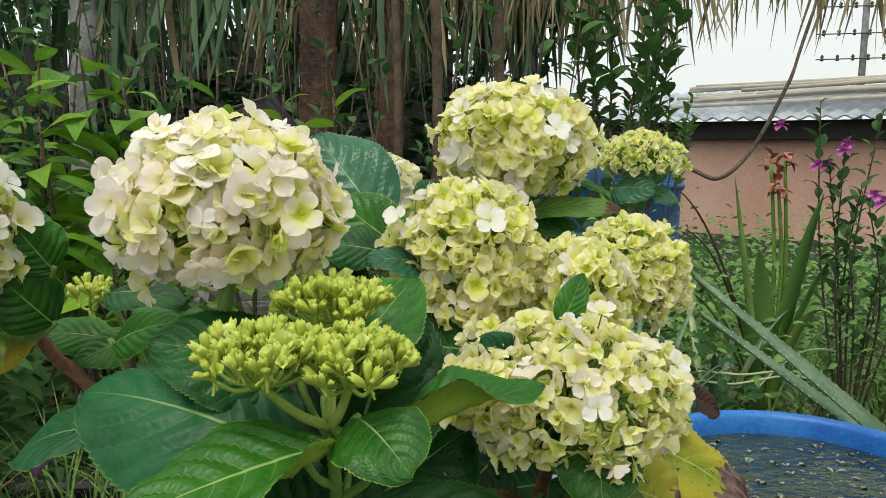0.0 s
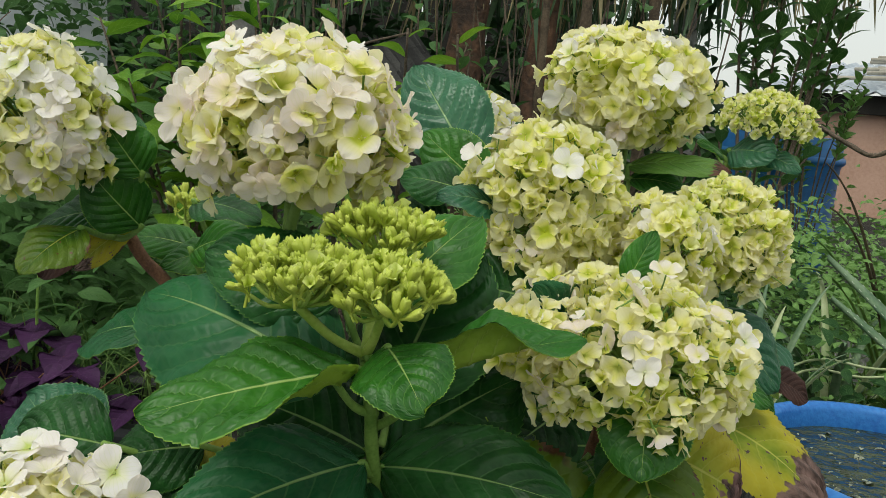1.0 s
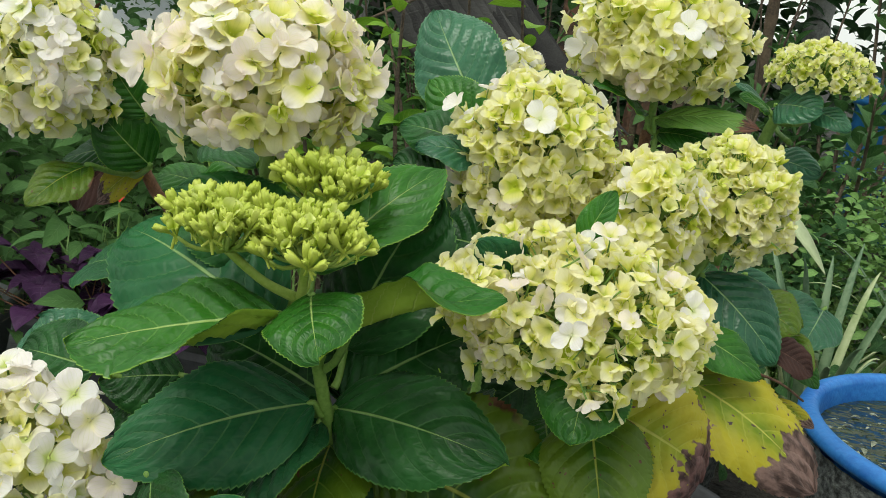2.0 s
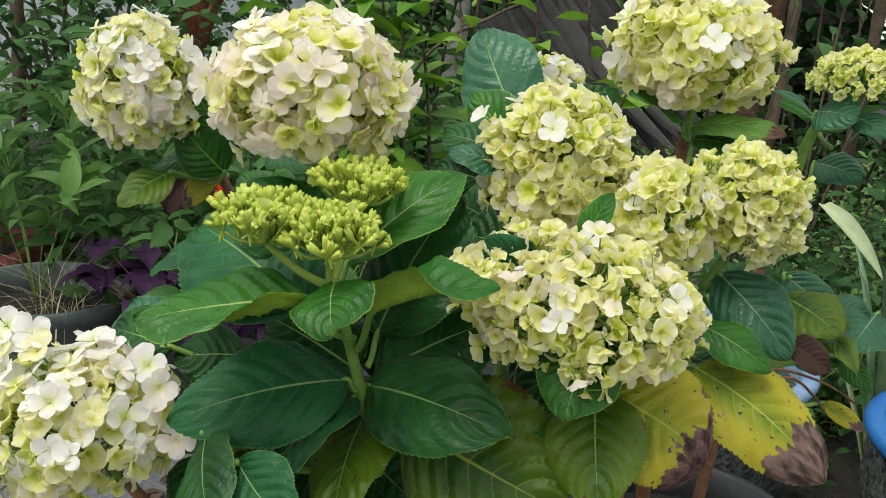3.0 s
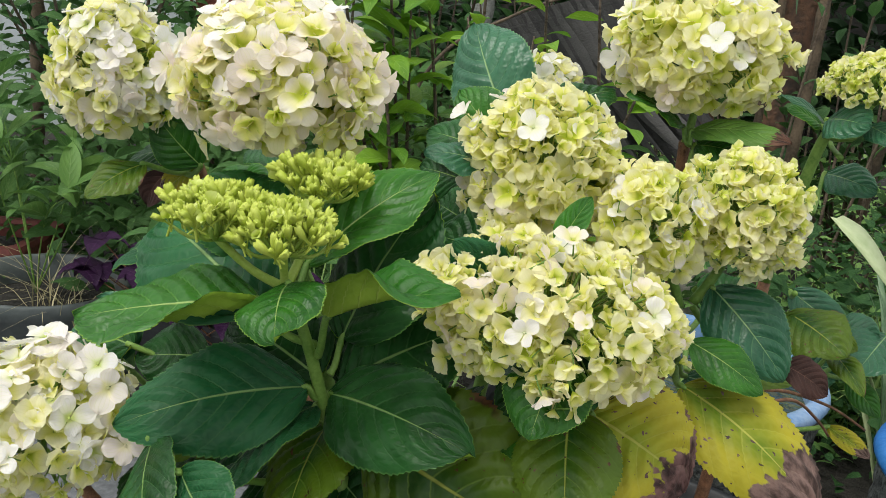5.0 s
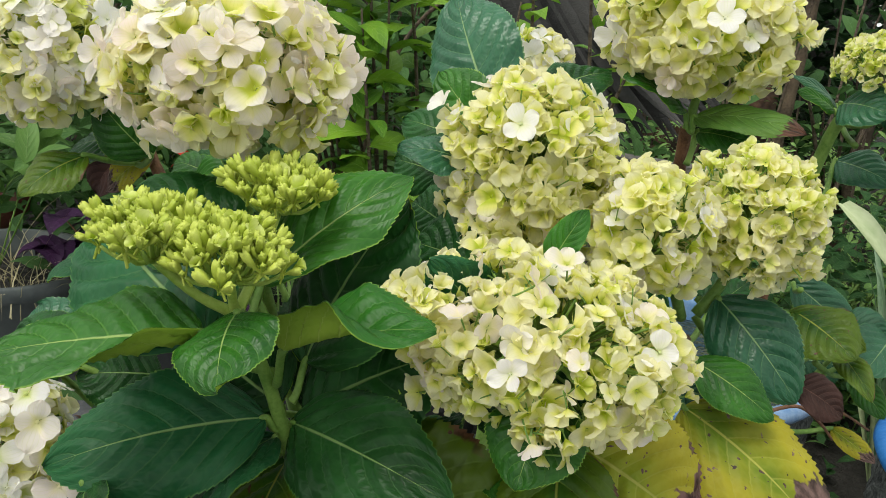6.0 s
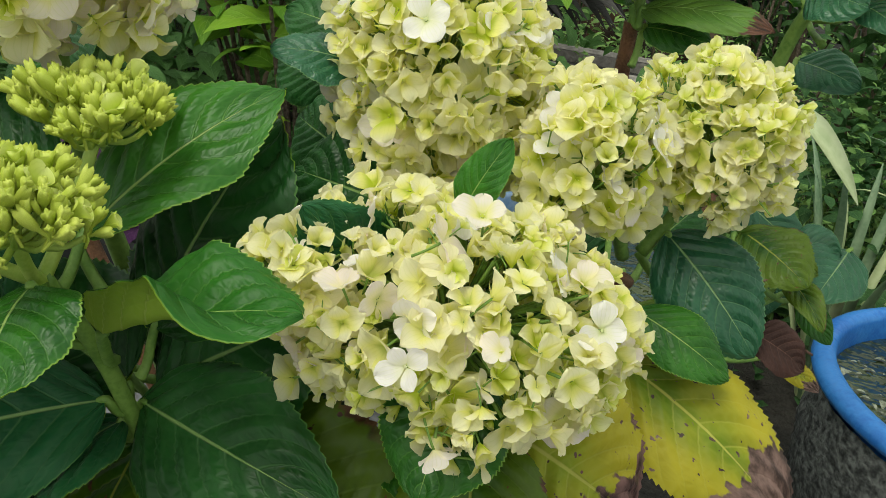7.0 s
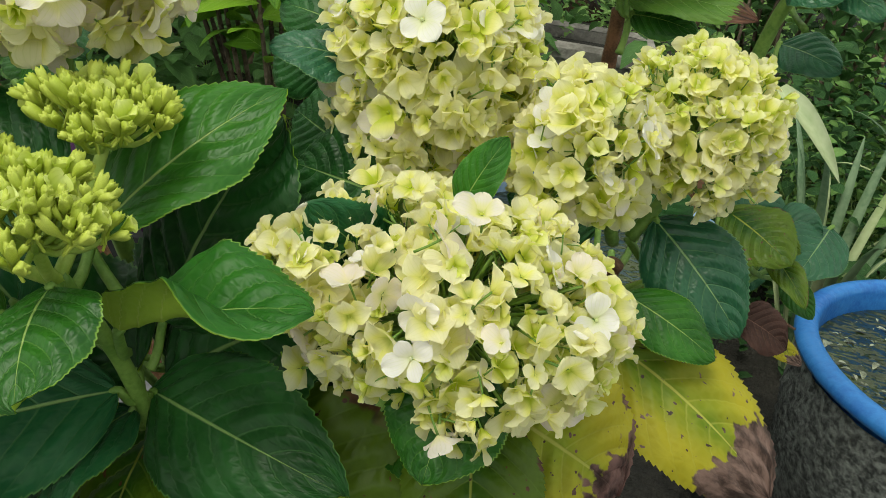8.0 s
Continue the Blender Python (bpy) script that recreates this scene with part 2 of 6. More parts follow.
def mesh_of(name, verts, faces, material, uvs=None, smooth=True):
    me = bpy.data.meshes.new(name)
    me.from_pydata([tuple(v) for v in verts], [], faces)
    for m in material if isinstance(material, (list, tuple)) else [material]:
        me.materials.append(m)
    if uvs is not None:
        layer = me.uv_layers.new(name="UVMap")
        idx = np.empty(len(me.loops), dtype=np.int32)
        me.loops.foreach_get("vertex_index", idx)
        layer.data.foreach_set("uv", np.asarray(uvs, dtype=np.float32)[idx].ravel())
    if smooth:
        me.polygons.foreach_set("use_smooth", [True] * len(me.polygons))
    return me


def thing(name, at, label, category, group="", kind=""):
    ob = new(name)
    ob.empty_display_size = 0.05
    ob.location = at
    PLACED[ob] = Matrix.Translation(at)
    return tagged(ob, label, category, group, kind)


def put(name, me, parent=None, label="", m=None):
    """A mesh object under a thing or part, at the world pose m."""
    ob = new(name, me)
    world_m = m if m is not None else Matrix()
    if parent is not None:
        ob.parent = parent
        ob.matrix_parent_inverse = PLACED[parent].inverted()
    ob.matrix_basis = world_m
    PLACED[ob] = world_m
    if label:
        tagged(ob, label)
    return ob


def part(name, bm, material, parent, label=""):
    me = bpy.data.meshes.new(name)
    bm.to_mesh(me)
    bm.free()
    me.materials.append(material)
    return put(name, me, parent, label)


def tube(points, radii, sides=7, smooth_steps=6, knobs=0.0):
    """Verts and faces of a round tapering stem through the points."""
    pts = [Vector(p) for p in points]
    if len(pts) > 2:
        fine = []
        for i in range(len(pts) - 1):
            a, b, c, d = pts[max(i - 1, 0)], pts[i], pts[i + 1], pts[min(i + 2, len(pts) - 1)]
            for k in range(smooth_steps):
                t = k / smooth_steps
                fine.append(0.5 * (2 * b + (c - a) * t + (2 * a - 5 * b + 4 * c - d) * t * t + (3 * b - a - 3 * c + d) * t ** 3))
        pts = fine + [pts[-1]]
    n = len(pts)
    rs = np.interp(np.linspace(0, 1, n), np.linspace(0, 1, len(radii)), radii)
    verts, faces = [], []
    side = Vector((0.31, 0.87, 0.38))
    for i, p in enumerate(pts):
        d = (pts[min(i + 1, n - 1)] - pts[max(i - 1, 0)]).normalized()
        side = (side - d * side.dot(d)).normalized()
        other = d.cross(side)
        r = rs[i] * (1 + knobs * random.uniform(-1, 1))
        for k in range(sides):
            a = 2 * math.pi * k / sides
            verts.append(p + side * (r * math.cos(a)) + other * (r * math.sin(a)))
        if i:
            for k in range(sides):
                faces.append(((i - 1) * sides + k, (i - 1) * sides + (k + 1) % sides, i * sides + (k + 1) % sides, i * sides + k))
    faces.append(tuple(range(sides - 1, -1, -1)))
    faces.append(tuple((n - 1) * sides + k for k in range(sides)))
    return verts, faces


def stem(name, points, radii, material, parent, label="", sides=7, knobs=0.0):
    v, f = tube(points, radii, sides, knobs=knobs)
    return put(name, mesh_of(name, v, f, material), parent, label)


def joined(pieces):
    """Several (verts, faces) as one."""
    vs, fs = [], []
    for v, f in pieces:
        k = len(vs)
        vs.extend(v)
        fs.extend(tuple(i + k for i in q) for q in f)
    return vs, fs


def aim(at, normal, spin=0.0, size=1.0):
    """A pose whose z axis is the normal."""
    q = Vector(normal).to_track_quat("Z", "Y").to_matrix().to_4x4()
    return Matrix.Translation(at) @ q @ pose(0, 0, 0, 0, 0, spin) @ Matrix.Scale(size, 4)


def lathe(profile, n=48, closed=False):
    """Turns (radius, z) rows about the z axis."""
    verts, faces = [], []
    for i, (r, z) in enumerate(profile):
        for k in range(n):
            a = 2 * math.pi * k / n
            verts.append((r * math.cos(a), r * math.sin(a), z))
        if i:
            for k in range(n):
                faces.append(((i - 1) * n + k, (i - 1) * n + (k + 1) % n, i * n + (k + 1) % n, i * n + k))
    return verts, faces


# ---- hydrangea: leaves, sepals, buds ----
def leaf_grid(length, width, arch, fold, droop, wave, rows, cols, widest=0.5):
    """A plain-edged blade along x, for small leaves."""
    verts, faces, uvs = [], [], []
    ph = random.uniform(0, 6.28)
    for i in range(rows + 1):
        s = i / rows
        w = math.sin(math.pi * min(1.0, s ** (0.86 if widest > 0.4 else 0.62))) ** 0.75 if 0 < s < 1 else 0.02
        w = 0.5 * width * max(w * (1.0 - 0.18 * max(0.0, s - 0.75) / 0.25), 0.02)
        for j in range(cols + 1):
            u = 2 * j / cols - 1
            a = abs(u)
            z = arch * length * 4 * s * (1 - s) - droop * length * s ** 3 * 2
            z += fold * w * a ** 1.3 + wave * width * math.sin(ph + 9 * s + (2.0 if u > 0 else 0.0)) * a ** 2 * 0.5
            verts.append((s * length, u * w, z))
            uvs.append((j / cols, s))
    for i in range(rows):
        for j in range(cols):
            k = i * (cols + 1) + j
            faces.append((k, k + 1, k + cols + 2, k + cols + 1))
    return verts, faces, uvs


def with_underside(verts, faces, uvs, thick=0.0005):
    """Gives a leaf its own lower face, so that it has thickness; faces of the lower side come second."""
    grid = np.array(verts)
    nrm = np.zeros_like(grid)
    for q in faces:
        a, b, c = grid[q[0]], grid[q[1]], grid[q[2]]
        n = np.cross(b - a, c - a)
        n /= np.linalg.norm(n) + 1e-12
        for i in q:
            nrm[i] += n
    nrm /= np.linalg.norm(nrm, axis=1)[:, None] + 1e-12
    low = grid + nrm * thick
    k = len(verts)
    return list(map(tuple, grid)) + list(map(tuple, low)), list(faces) + [(q[0] + k, q[3] + k, q[2] + k, q[1] + k) for q in faces], list(uvs) + list(uvs)


def leaf_pose(base, tip, normal):
    x = (Vector(tip) - Vector(base)).normalized()
    n = Vector(normal)
    z = (n - x * n.dot(x)).normalized()
    y = z.cross(x)
    m = Matrix((x, y, z)).transposed().to_4x4()
    m.translation = base
    return m


def blade_grid(length, width, arch, fold, droop, wave, lift=(0, 0, 0, 0), hang=0.0, curl=(0, 0, 0.5, 0.5), teeth=28, cols=20, pairs=7, quilt=0.0050):
    """A toothed ovate blade along x. lift: degrees by which the left and the right half rise at the base and at the tip.
    hang: degrees by which the last third bends down.
    curl: degrees by which the left and right margins roll up at the base, and how far along; from what share of the half width."""
    rows = teeth * 3
    verts, faces, uvs = [], [], []
    ph = random.uniform(0, 6.28)
    tilt_l = random.uniform(0.8, 1.2)
    ax, az, prev = 0.0, 0.0, 0.0
    for i in range(rows + 1):
        s = i / rows
        slope = -radians(hang) * min(1.0, max(0.0, (s - 0.62) / 0.22))
        ax += math.cos(slope) * (s - prev) * length
        az += math.sin(slope) * (s - prev) * length
        prev = s
        w = math.sin(math.pi * s ** 0.83) ** 0.66 if 0 < s < 1 else 0.0
        if s > 0.86:
            w = min(w, 0.58 * ((1 - s) / 0.14) ** 0.8)
        w = 0.5 * width * max(w, 0.012)
        rib = az + arch * length * 4 * s * (1 - s) - droop * length * s ** 3 * 2
        ease = min(1.0, max(0.0, (s - (lift[4] if len(lift) > 4 else 0.34)) / 0.36))
        ease = ease * ease * (3 - 2 * ease)
        tooth = (i % 3) / 2.0
        for j in range(cols + 1):
            u = 2 * j / cols - 1
            a = abs(u)
            out, fwd = 1.0, 0.0
            if j in (0, cols) and 2 < i < rows - 1:
                out += 0.034 * (tooth - 0.4) * random.uniform(0.6, 1.4)
                fwd = length * 0.009 * tooth
            k = 0 if u > 0 else 2
            th = radians(lift[k] + (lift[k + 1] - lift[k]) * ease) * min(1.0, a * 3.0)
            y, z = u * w * out * math.cos(th), a * w * math.sin(th)
            roll = radians(curl[0 if u > 0 else 1]) * max(0.0, 1 - s / curl[2]) ** 0.5
            if roll and a > curl[3]:
                y = math.copysign(w * (curl[3] + (a - curl[3]) * math.cos(roll)), u)
                z += w * (a - curl[3]) * math.sin(roll)
            sv = s - 0.36 * a ** 1.25
            z += fold * w * a ** 1.3 * (tilt_l if u > 0 else 1.0) - 0.2 * w * a ** 4
            z += quilt * (width / 0.1) ** 1.4 * min(1.0, a * 4.0) * (abs(math.sin(math.pi * pairs * (sv + 0.006))) ** 0.7 - 0.6) * (1 - a ** 5) * min(1.0, w / (0.25 * width))
            z += wave * width * math.sin(ph + 9 * s + (2.0 if u > 0 else 0.0)) * a ** 2 * 0.5
            z += 0.012 * width * math.sin(ph * 3 + 31 * s + u) * a ** 3
            verts.append((ax + fwd, y, rib + z))
            uvs.append((j / cols, s))
    for i in range(rows):
        for j in range(cols):
            k = i * (cols + 1) + j
            faces.append((k, k + cols + 1, k + cols + 2, k + 1))
    return verts, faces, uvs


def hydrangea_leaf(plant, base, tip, width, normal, material, arch=0.05, fold=0.1, droop=0.0, stem=None, label="", lift=(0, 0, 0, 0), hang=0.0, curl=(0, 0, 0.5, 0.5)):
    length = (Vector(tip) - Vector(base)).length
    v, f, uv = blade_grid(length, width, arch * 1.4, fold, droop + 0.02, 0.10, lift, hang, curl)
    v, f, uv = with_underside(v, f, uv, -0.0005)
    me = mesh_of("leaf", v, f, [material, leaf_under if material in (leaf_green, leaf_mid, leaf_dark, leaf_deep) else material], uv)
    me.polygons.foreach_set("material_index", [0] * (len(f) // 2) + [1] * (len(f) // 2))
    ob = put("leaf", me, plant, label, leaf_pose(base, tip, normal))
    if stem is not None:
        b, t, st = Vector(base), Vector(tip), Vector(stem)
        inside = b + (t - b) * 0.04
        if (st - b).length > 0.16:
            st = b + (st - b).normalized() * 0.16
        mid = (st + b) / 2 - Vector((0, 0, 0.006))
        tv, tf = tube([st, mid, b, inside], [0.0034, 0.0028, 0.0026, 0.0012], 6, 4)
        put("petiole", mesh_of("petiole", tv, tf, stem_green), ob)
    return ob


def floret_mesh(name, material, cup, round_tip, seed, petals=4):
    """Four overlapping sepals round a small bead on a short stalk; radius 1."""
    rnd = random.Random(seed)
    verts, faces, uvs = [], [], []
    rows, cols = 8, 6
    for p in range(petals):
        turn = 2 * math.pi * p / petals + rnd.uniform(-0.22, 0.22)
        size = rnd.uniform(0.66, 1.10)
        roll = rnd.uniform(-0.3, 0.3) if round_tip else rnd.uniform(-0.45, 0.45)
        wide = rnd.uniform(0.76, 0.98) if round_tip else rnd.uniform(0.74, 0.98)
        lift = rnd.uniform(-0.3, 0.3) * (0.6 if round_tip else 1.0) + (0.08 if p % 2 else 0.0)
        ph = rnd.uniform(0, 6.3)
        k0 = len(verts)
        px, pz, prev = 0.05, 0.0, 0.0
        for i in range(rows + 1):
            s = 0.5 - 0.5 * math.cos(math.pi * i / rows)
            slope = cup * (1.1 - 0.95 * s * s) + lift
            px += math.cos(slope) * (s - prev) * 0.95
            pz += math.sin(slope) * (s - prev) * 0.95
            prev = s
            top = 0.62 if round_tip else 0.5
            w = math.sin(0.5 * math.pi * s / top) ** 0.8 if s < top else (1 - ((s - top) / (1 - top)) ** (2.0 if round_tip else 1.7)) ** (0.72 if round_tip else 0.9)
            w = wide * 0.52 * max(w, 0.06)
            for j in range(cols + 1):
                u = 2 * j / cols - 1
                x = px * size
                y = u * w * size
                z = (pz + 0.30 * cup * u * u * w * 2 + roll * u * w * s + 0.06 * math.sin(ph + 6 * s + 3.5 * u) * s) * size
                c, d = math.cos(turn), math.sin(turn)
                verts.append((x * c - y * d, x * d + y * c, z))
                uvs.append((j / cols, s))
        for i in range(rows):
            for j in range(cols):
                k = k0 + i * (cols + 1) + j
                faces.append((k, k + 1, k + cols + 2, k + cols + 1))
    petal_count = len(faces)
    bead = [(0, 0, 0.13)] + [(0.075 * math.cos(a), 0.075 * math.sin(a), 0.06) for a in (0, 1.26, 2.51, 3.77, 5.03)]
    k0 = len(verts)
    verts += bead
    uvs += [(0.5, 0.05)] * 6
    faces += [(k0, k0 + 1 + i, k0 + 1 + (i + 1) % 5) for i in range(5)]
    tv, tf = tube([(0, 0, 0.04), (0.02, 0.01, -0.5), (0.0, 0.0, -1.0)], [0.05, 0.04, 0.05], 5, 2)
    k0 = len(verts)
    verts += tv
    uvs += [(0.5, 0.0)] * len(tv)
    faces += [tuple(i + k0 for i in q) for q in tf]
    me = mesh_of(name, verts, faces, [material, stem_green], uvs)
    for i, poly in enumerate(me.polygons):
        if i >= petal_count + 5:
            poly.material_index = 1
    return me


FLORETS = {}
for key, material, cups, rounded in (
    ("white", petal_white, (0.12, 0.25, 0.4, 0.5, 0.2, 0.3, 0.05, 0.45), True),
    ("blush", petal_blush, (0.2, 0.35, 0.5, 0.65, 0.3, 0.15, 0.42, 0.55), True),
    ("cream", petal_cream, (0.65, 0.85, 1.0, 1.15, 0.75, 0.5, 0.9), False),
    ("creamr", petal_cream, (0.35, 0.5, 0.7, 0.6, 0.85, 0.25, 0.45), True),
    ("lime", petal_lime, (0.7, 0.9, 1.05, 1.2, 0.8), False),
    ("bud", petal_bud, (1.22, 1.32, 1.38, 1.12, 1.28), False),
):
    FLORETS[key] = [floret_mesh("floret_" + key, material, c, rounded, 11 * i + len(key)) for i, c in enumerate(cups)]


def flower_head(plant, centre, radii, up, count, size, mixes, seed, foot, low=-0.75, label="", vary=(0.68, 1.16), rough=0.12, inner=1.0, lump=0.0, stalk_r=0.0045, foot_material=None):
    """A mophead: a branched stalk and florets over a rounded dome.
    mixes: weights of floret kinds near the top and near the rim."""
    rnd = random.Random(seed)
    c, rx = Vector(centre), Vector(radii)
    upv = Vector(up).normalized()
    turn = upv.to_track_quat("Z", "Y").to_matrix()
    flat = Matrix.Diagonal(rx)
    core = c - upv * rx.z * 0.35
    pieces = [tube([foot, (Vector(foot) + core) / 2 + Vector((0.004, 0.003, 0)), core], [stalk_r, stalk_r * 0.9, stalk_r * 0.8], 8, 5)]
    spots = []
    big = size > 0.0128
    n_out = int(count * (1.12 if big else 1.32))
    n_in = int(count * inner * 1.1)
    for layer, n in ((1.0, n_out), (0.86 if big else 0.88, n_in)):
        for i in range(n):
            z = 1 - (1 - low) * (i + 0.5) / n
            a = i * 2.399963 + rnd.uniform(-0.5, 0.5) + layer * 3
            r = math.sqrt(max(0.0, 1 - z * z))
            d = Vector((r * math.cos(a), r * math.sin(a), z + rnd.uniform(-0.07, 0.07))).normalized()
            k = layer * (1 + rnd.uniform(-rough, rough) + lump * noise.noise(Vector(d) * 2.3 + Vector((seed, 0, 0))))
            p = c + turn @ (flat @ (d * k))
            nrm = (turn @ Vector((d.x / rx.x, d.y / rx.y, d.z / rx.z))).normalized()
            nrm = (nrm + Vector((rnd.uniform(-1, 1), rnd.uniform(-1, 1), rnd.uniform(-1, 1))) * (0.50 if size > 0.0125 else 0.85) + upv * 0.12).normalized()
            spots.append((p, nrm, z, layer))
    for b in range(9):
        p = spots[(b * 37 + 5) % n_out][0]
        pieces.append(tube([core, core.lerp(p, 0.5) + upv * 0.006, p - (p - core).normalized() * size * 0.8], [0.0026, 0.0018, 0.0012], 5, 3))
    for b in range(0, n_out, 3):
        p = spots[b][0]
        pieces.append(tube([core.lerp(p, 0.35), p - (p - core).normalized() * size * 0.6], [0.0011, 0.0008], 4))
    v, f = joined(pieces)
    head = put("flower_head", mesh_of("flower_head", v, f, foot_material or stem_green), plant, label)
    for p, nrm, z, layer in spots:
        table = mixes[0] if z > 0.35 else mixes[1] if z > -0.2 else mixes[2]
        keys = list(table)
        key = rnd.choices(keys, [table[k] for k in keys])[0]
        if layer < 0.9:
            key = "lime" if rnd.random() < (0.3 if big else 0.2) else "cream"
        s = size * rnd.uniform(*vary) * {"white": 1.18, "blush": 1.2, "cream": 1.1, "creamr": 1.12, "lime": 1.0}[key] * (1.0 if layer > 0.9 else 1.15)
        put("floret", rnd.choice(FLORETS[key]), head, "", aim(p, nrm, rnd.uniform(0, 360), s))
    return head


def extra_floret(head, at, facing, size, key, variant=0, spin=0.0):
    put("floret", FLORETS[key][variant], head, "", aim(at, facing, spin, size))


def bud_mesh(seed):
    """A closed, club-shaped, faintly four-lobed flower bud on a short stalk; length 1."""
    rnd = random.Random(seed)
    n = 8
    rows = [(0.08, -1.1), (0.10, -0.05), (0.17, 0.10), (0.23, 0.30), (0.27, 0.52), (0.29, 0.74), (0.25, 0.94), (0.15, 1.06), (0.03, 0.98)]
    verts, faces = [], []
    bx, by = rnd.uniform(-0.16, 0.16), rnd.uniform(-0.16, 0.16)
    slim = rnd.uniform(0.72, 1.02)
    for i, (r, z) in enumerate(rows):
        for k in range(n):
            a = 2 * math.pi * k / n
            lobe = slim * (1 + (0.18 if i > 3 else 0.05) * math.cos(4 * a))
            tip = 0.10 * math.cos(4 * a) if i in (6, 7) else 0.0
            verts.append((r * lobe * math.cos(a) + bx * z * z, r * lobe * math.sin(a) + by * z * z, z + tip))
        if i:
            for k in range(n):
                faces.append(((i - 1) * n + k, (i - 1) * n + (k + 1) % n, i * n + (k + 1) % n, i * n + k))
    faces.append(tuple((len(rows) - 1) * n + k for k in range(n)))
    return mesh_of("bud", verts, faces, bud_green)


BUDS = [bud_mesh(s) for s in range(8)]


def bud_cluster(plant, foot, corymbs, seed, size=0.0073, label=""):
    """Flat-topped clusters of closed buds on forked stalks. corymbs: centre, radii, number of sprays."""
    rnd = random.Random(seed)
    foot = Vector(foot)
    pieces = []
    sprays = []
    spots = []
    for centre, radii, count in corymbs:
        c = Vector(centre)
        root = c - Vector((0, 0, radii[2] * 1.05))
        pieces.append(tube([foot, foot.lerp(root, 0.5) - Vector((0, 0, 0.004)), root], [0.0036, 0.0029, 0.0028], 8, 5))
        for i in range(count):
            t = (i + 0.5) / count
            r = math.sqrt(t)
            a = i * 2.399963 + rnd.uniform(-0.3, 0.3)
            d = Vector((math.cos(a) * r * 0.6, math.sin(a) * r * 0.6, 0.85)).normalized()
            hub = c + Vector((radii[0] * 0.88 * r * math.cos(a), radii[1] * 0.88 * r * math.sin(a), radii[2] * (0.40 - 0.85 * t * t) + rnd.uniform(-0.005, 0.005)))
            sprays.append(tube([root, root.lerp(hub, 0.6) - Vector((0, 0, 0.004)), hub], [0.0018, 0.0014, 0.0011], 5, 3))
            for k in range(6):
                b = k * 1.2 + rnd.uniform(-0.3, 0.3)
                s = 0.0 if k == 0 else 1.0
                side = Vector((math.cos(b), math.sin(b), 0.0)) * s
                n = (d + side * (0.8 if k % 2 else 0.45) + Vector((rnd.uniform(-1, 1), rnd.uniform(-1, 1), rnd.uniform(-1, 1))) * 0.22).normalized()
                spots.append((hub + n * size * rnd.uniform(0.5, 1.0), n, t))
    v, f = pieces[0]
    head = put("bud_head", mesh_of("bud_head", v, f, stalk_lime), plant, label)
    for v, f in pieces[1:]:
        put("branch", mesh_of("branch", v, f, stalk_lime), head)
    for v, f in sprays:
        put("stalk", mesh_of("stalk", v, f, stalk_lime), head)
    for p, n, t in spots:
        s = size * rnd.uniform(0.75, 1.45) * (1.2 if t > 0.85 and rnd.random() < 0.4 else 1.0)
        opening = rnd.random() < 0.10
        put("bud", rnd.choice(FLORETS["bud"] if opening else BUDS), head, "", aim(p, n, rnd.uniform(0, 90), s * (1.12 if opening else 1.0)))
    return head


front = thing("hydrangea", (0.02, 0.62, 0.0), "bushy potted hydrangea with cream-white and lime flower heads", "hydrangea")
back = thing("hydrangea", (0.12, 0.98, 0.0), "smaller hydrangea with one cream head and one budding head", "hydrangea")

# stems
stem("main_stem", [(0.0, 0.60, 0.08), (-0.02, 0.57, 0.3), (-0.046, 0.516, 0.505), (-0.047, 0.492, 0.565), (-0.046, 0.466, 0.613)], [0.010, 0.007, 0.0048, 0.0042, 0.0040], stem_green, front, sides=9)
stem("main_stem", [(-0.03, 0.62, 0.08), (-0.15, 0.66, 0.35), (-0.27, 0.66, 0.55), (-0.311, 0.648, 0.602), (-0.33, 0.642, 0.64)], [0.010, 0.007, 0.0058, 0.0056, 0.005], stem_red, front, "woody red-brown stem", 9, 0.06)
stem("main_stem", [(0.05, 0.65, 0.08), (0.10, 0.70, 0.3), (0.14, 0.735, 0.53), (0.150, 0.737, 0.570)], [0.010, 0.008, 0.007, 0.0065], stem_red, front, "woody red-brown stem", 9, 0.05)
stem("main_stem", [(0.02, 0.64, 0.08), (0.06, 0.66, 0.3), (0.09, 0.62, 0.5), (0.10, 0.59, 0.56)], [0.010, 0.008, 0.006, 0.005], stem_red, front, "woody red-brown stem", 9, 0.05)
stem("main_stem", [(0.01, 0.64, 0.08), (-0.02, 0.7, 0.35), (0.0, 0.70, 0.55), (0.02, 0.69, 0.62)], [0.010, 0.008, 0.006, 0.005], stem_green, front, sides=9)
stem("main_stem", [(-0.02, 0.62, 0.08), (-0.12, 0.58, 0.2), (-0.20, 0.50, 0.3), (-0.235, 0.435, 0.41)], [0.009, 0.007, 0.006, 0.005], stem_red, front, "woody red-brown stem", 9, 0.05)
stem("main_stem", [(-0.02, 0.64, 0.08), (-0.10, 0.62, 0.4), (-0.14, 0.58, 0.6), (-0.138, 0.56, 0.68)], [0.009, 0.007, 0.006, 0.005], stem_green, front, sides=9)
stem("main_stem", [(0.10, 0.98, 0.02), (0.075, 0.95, 0.45), (0.078, 0.92, 0.62), (0.08, 0.905, 0.70)], [0.010, 0.008, 0.0065, 0.006], stem_red, back, "woody red-brown stem", 9, 0.06)
stem("main_stem", [(0.13, 1.0, 0.02), (0.15, 1.01, 0.3), (0.165, 1.02, 0.55)], [0.009, 0.0075, 0.0065], stem_red, back, "woody red-brown stem", 9, 0.05)
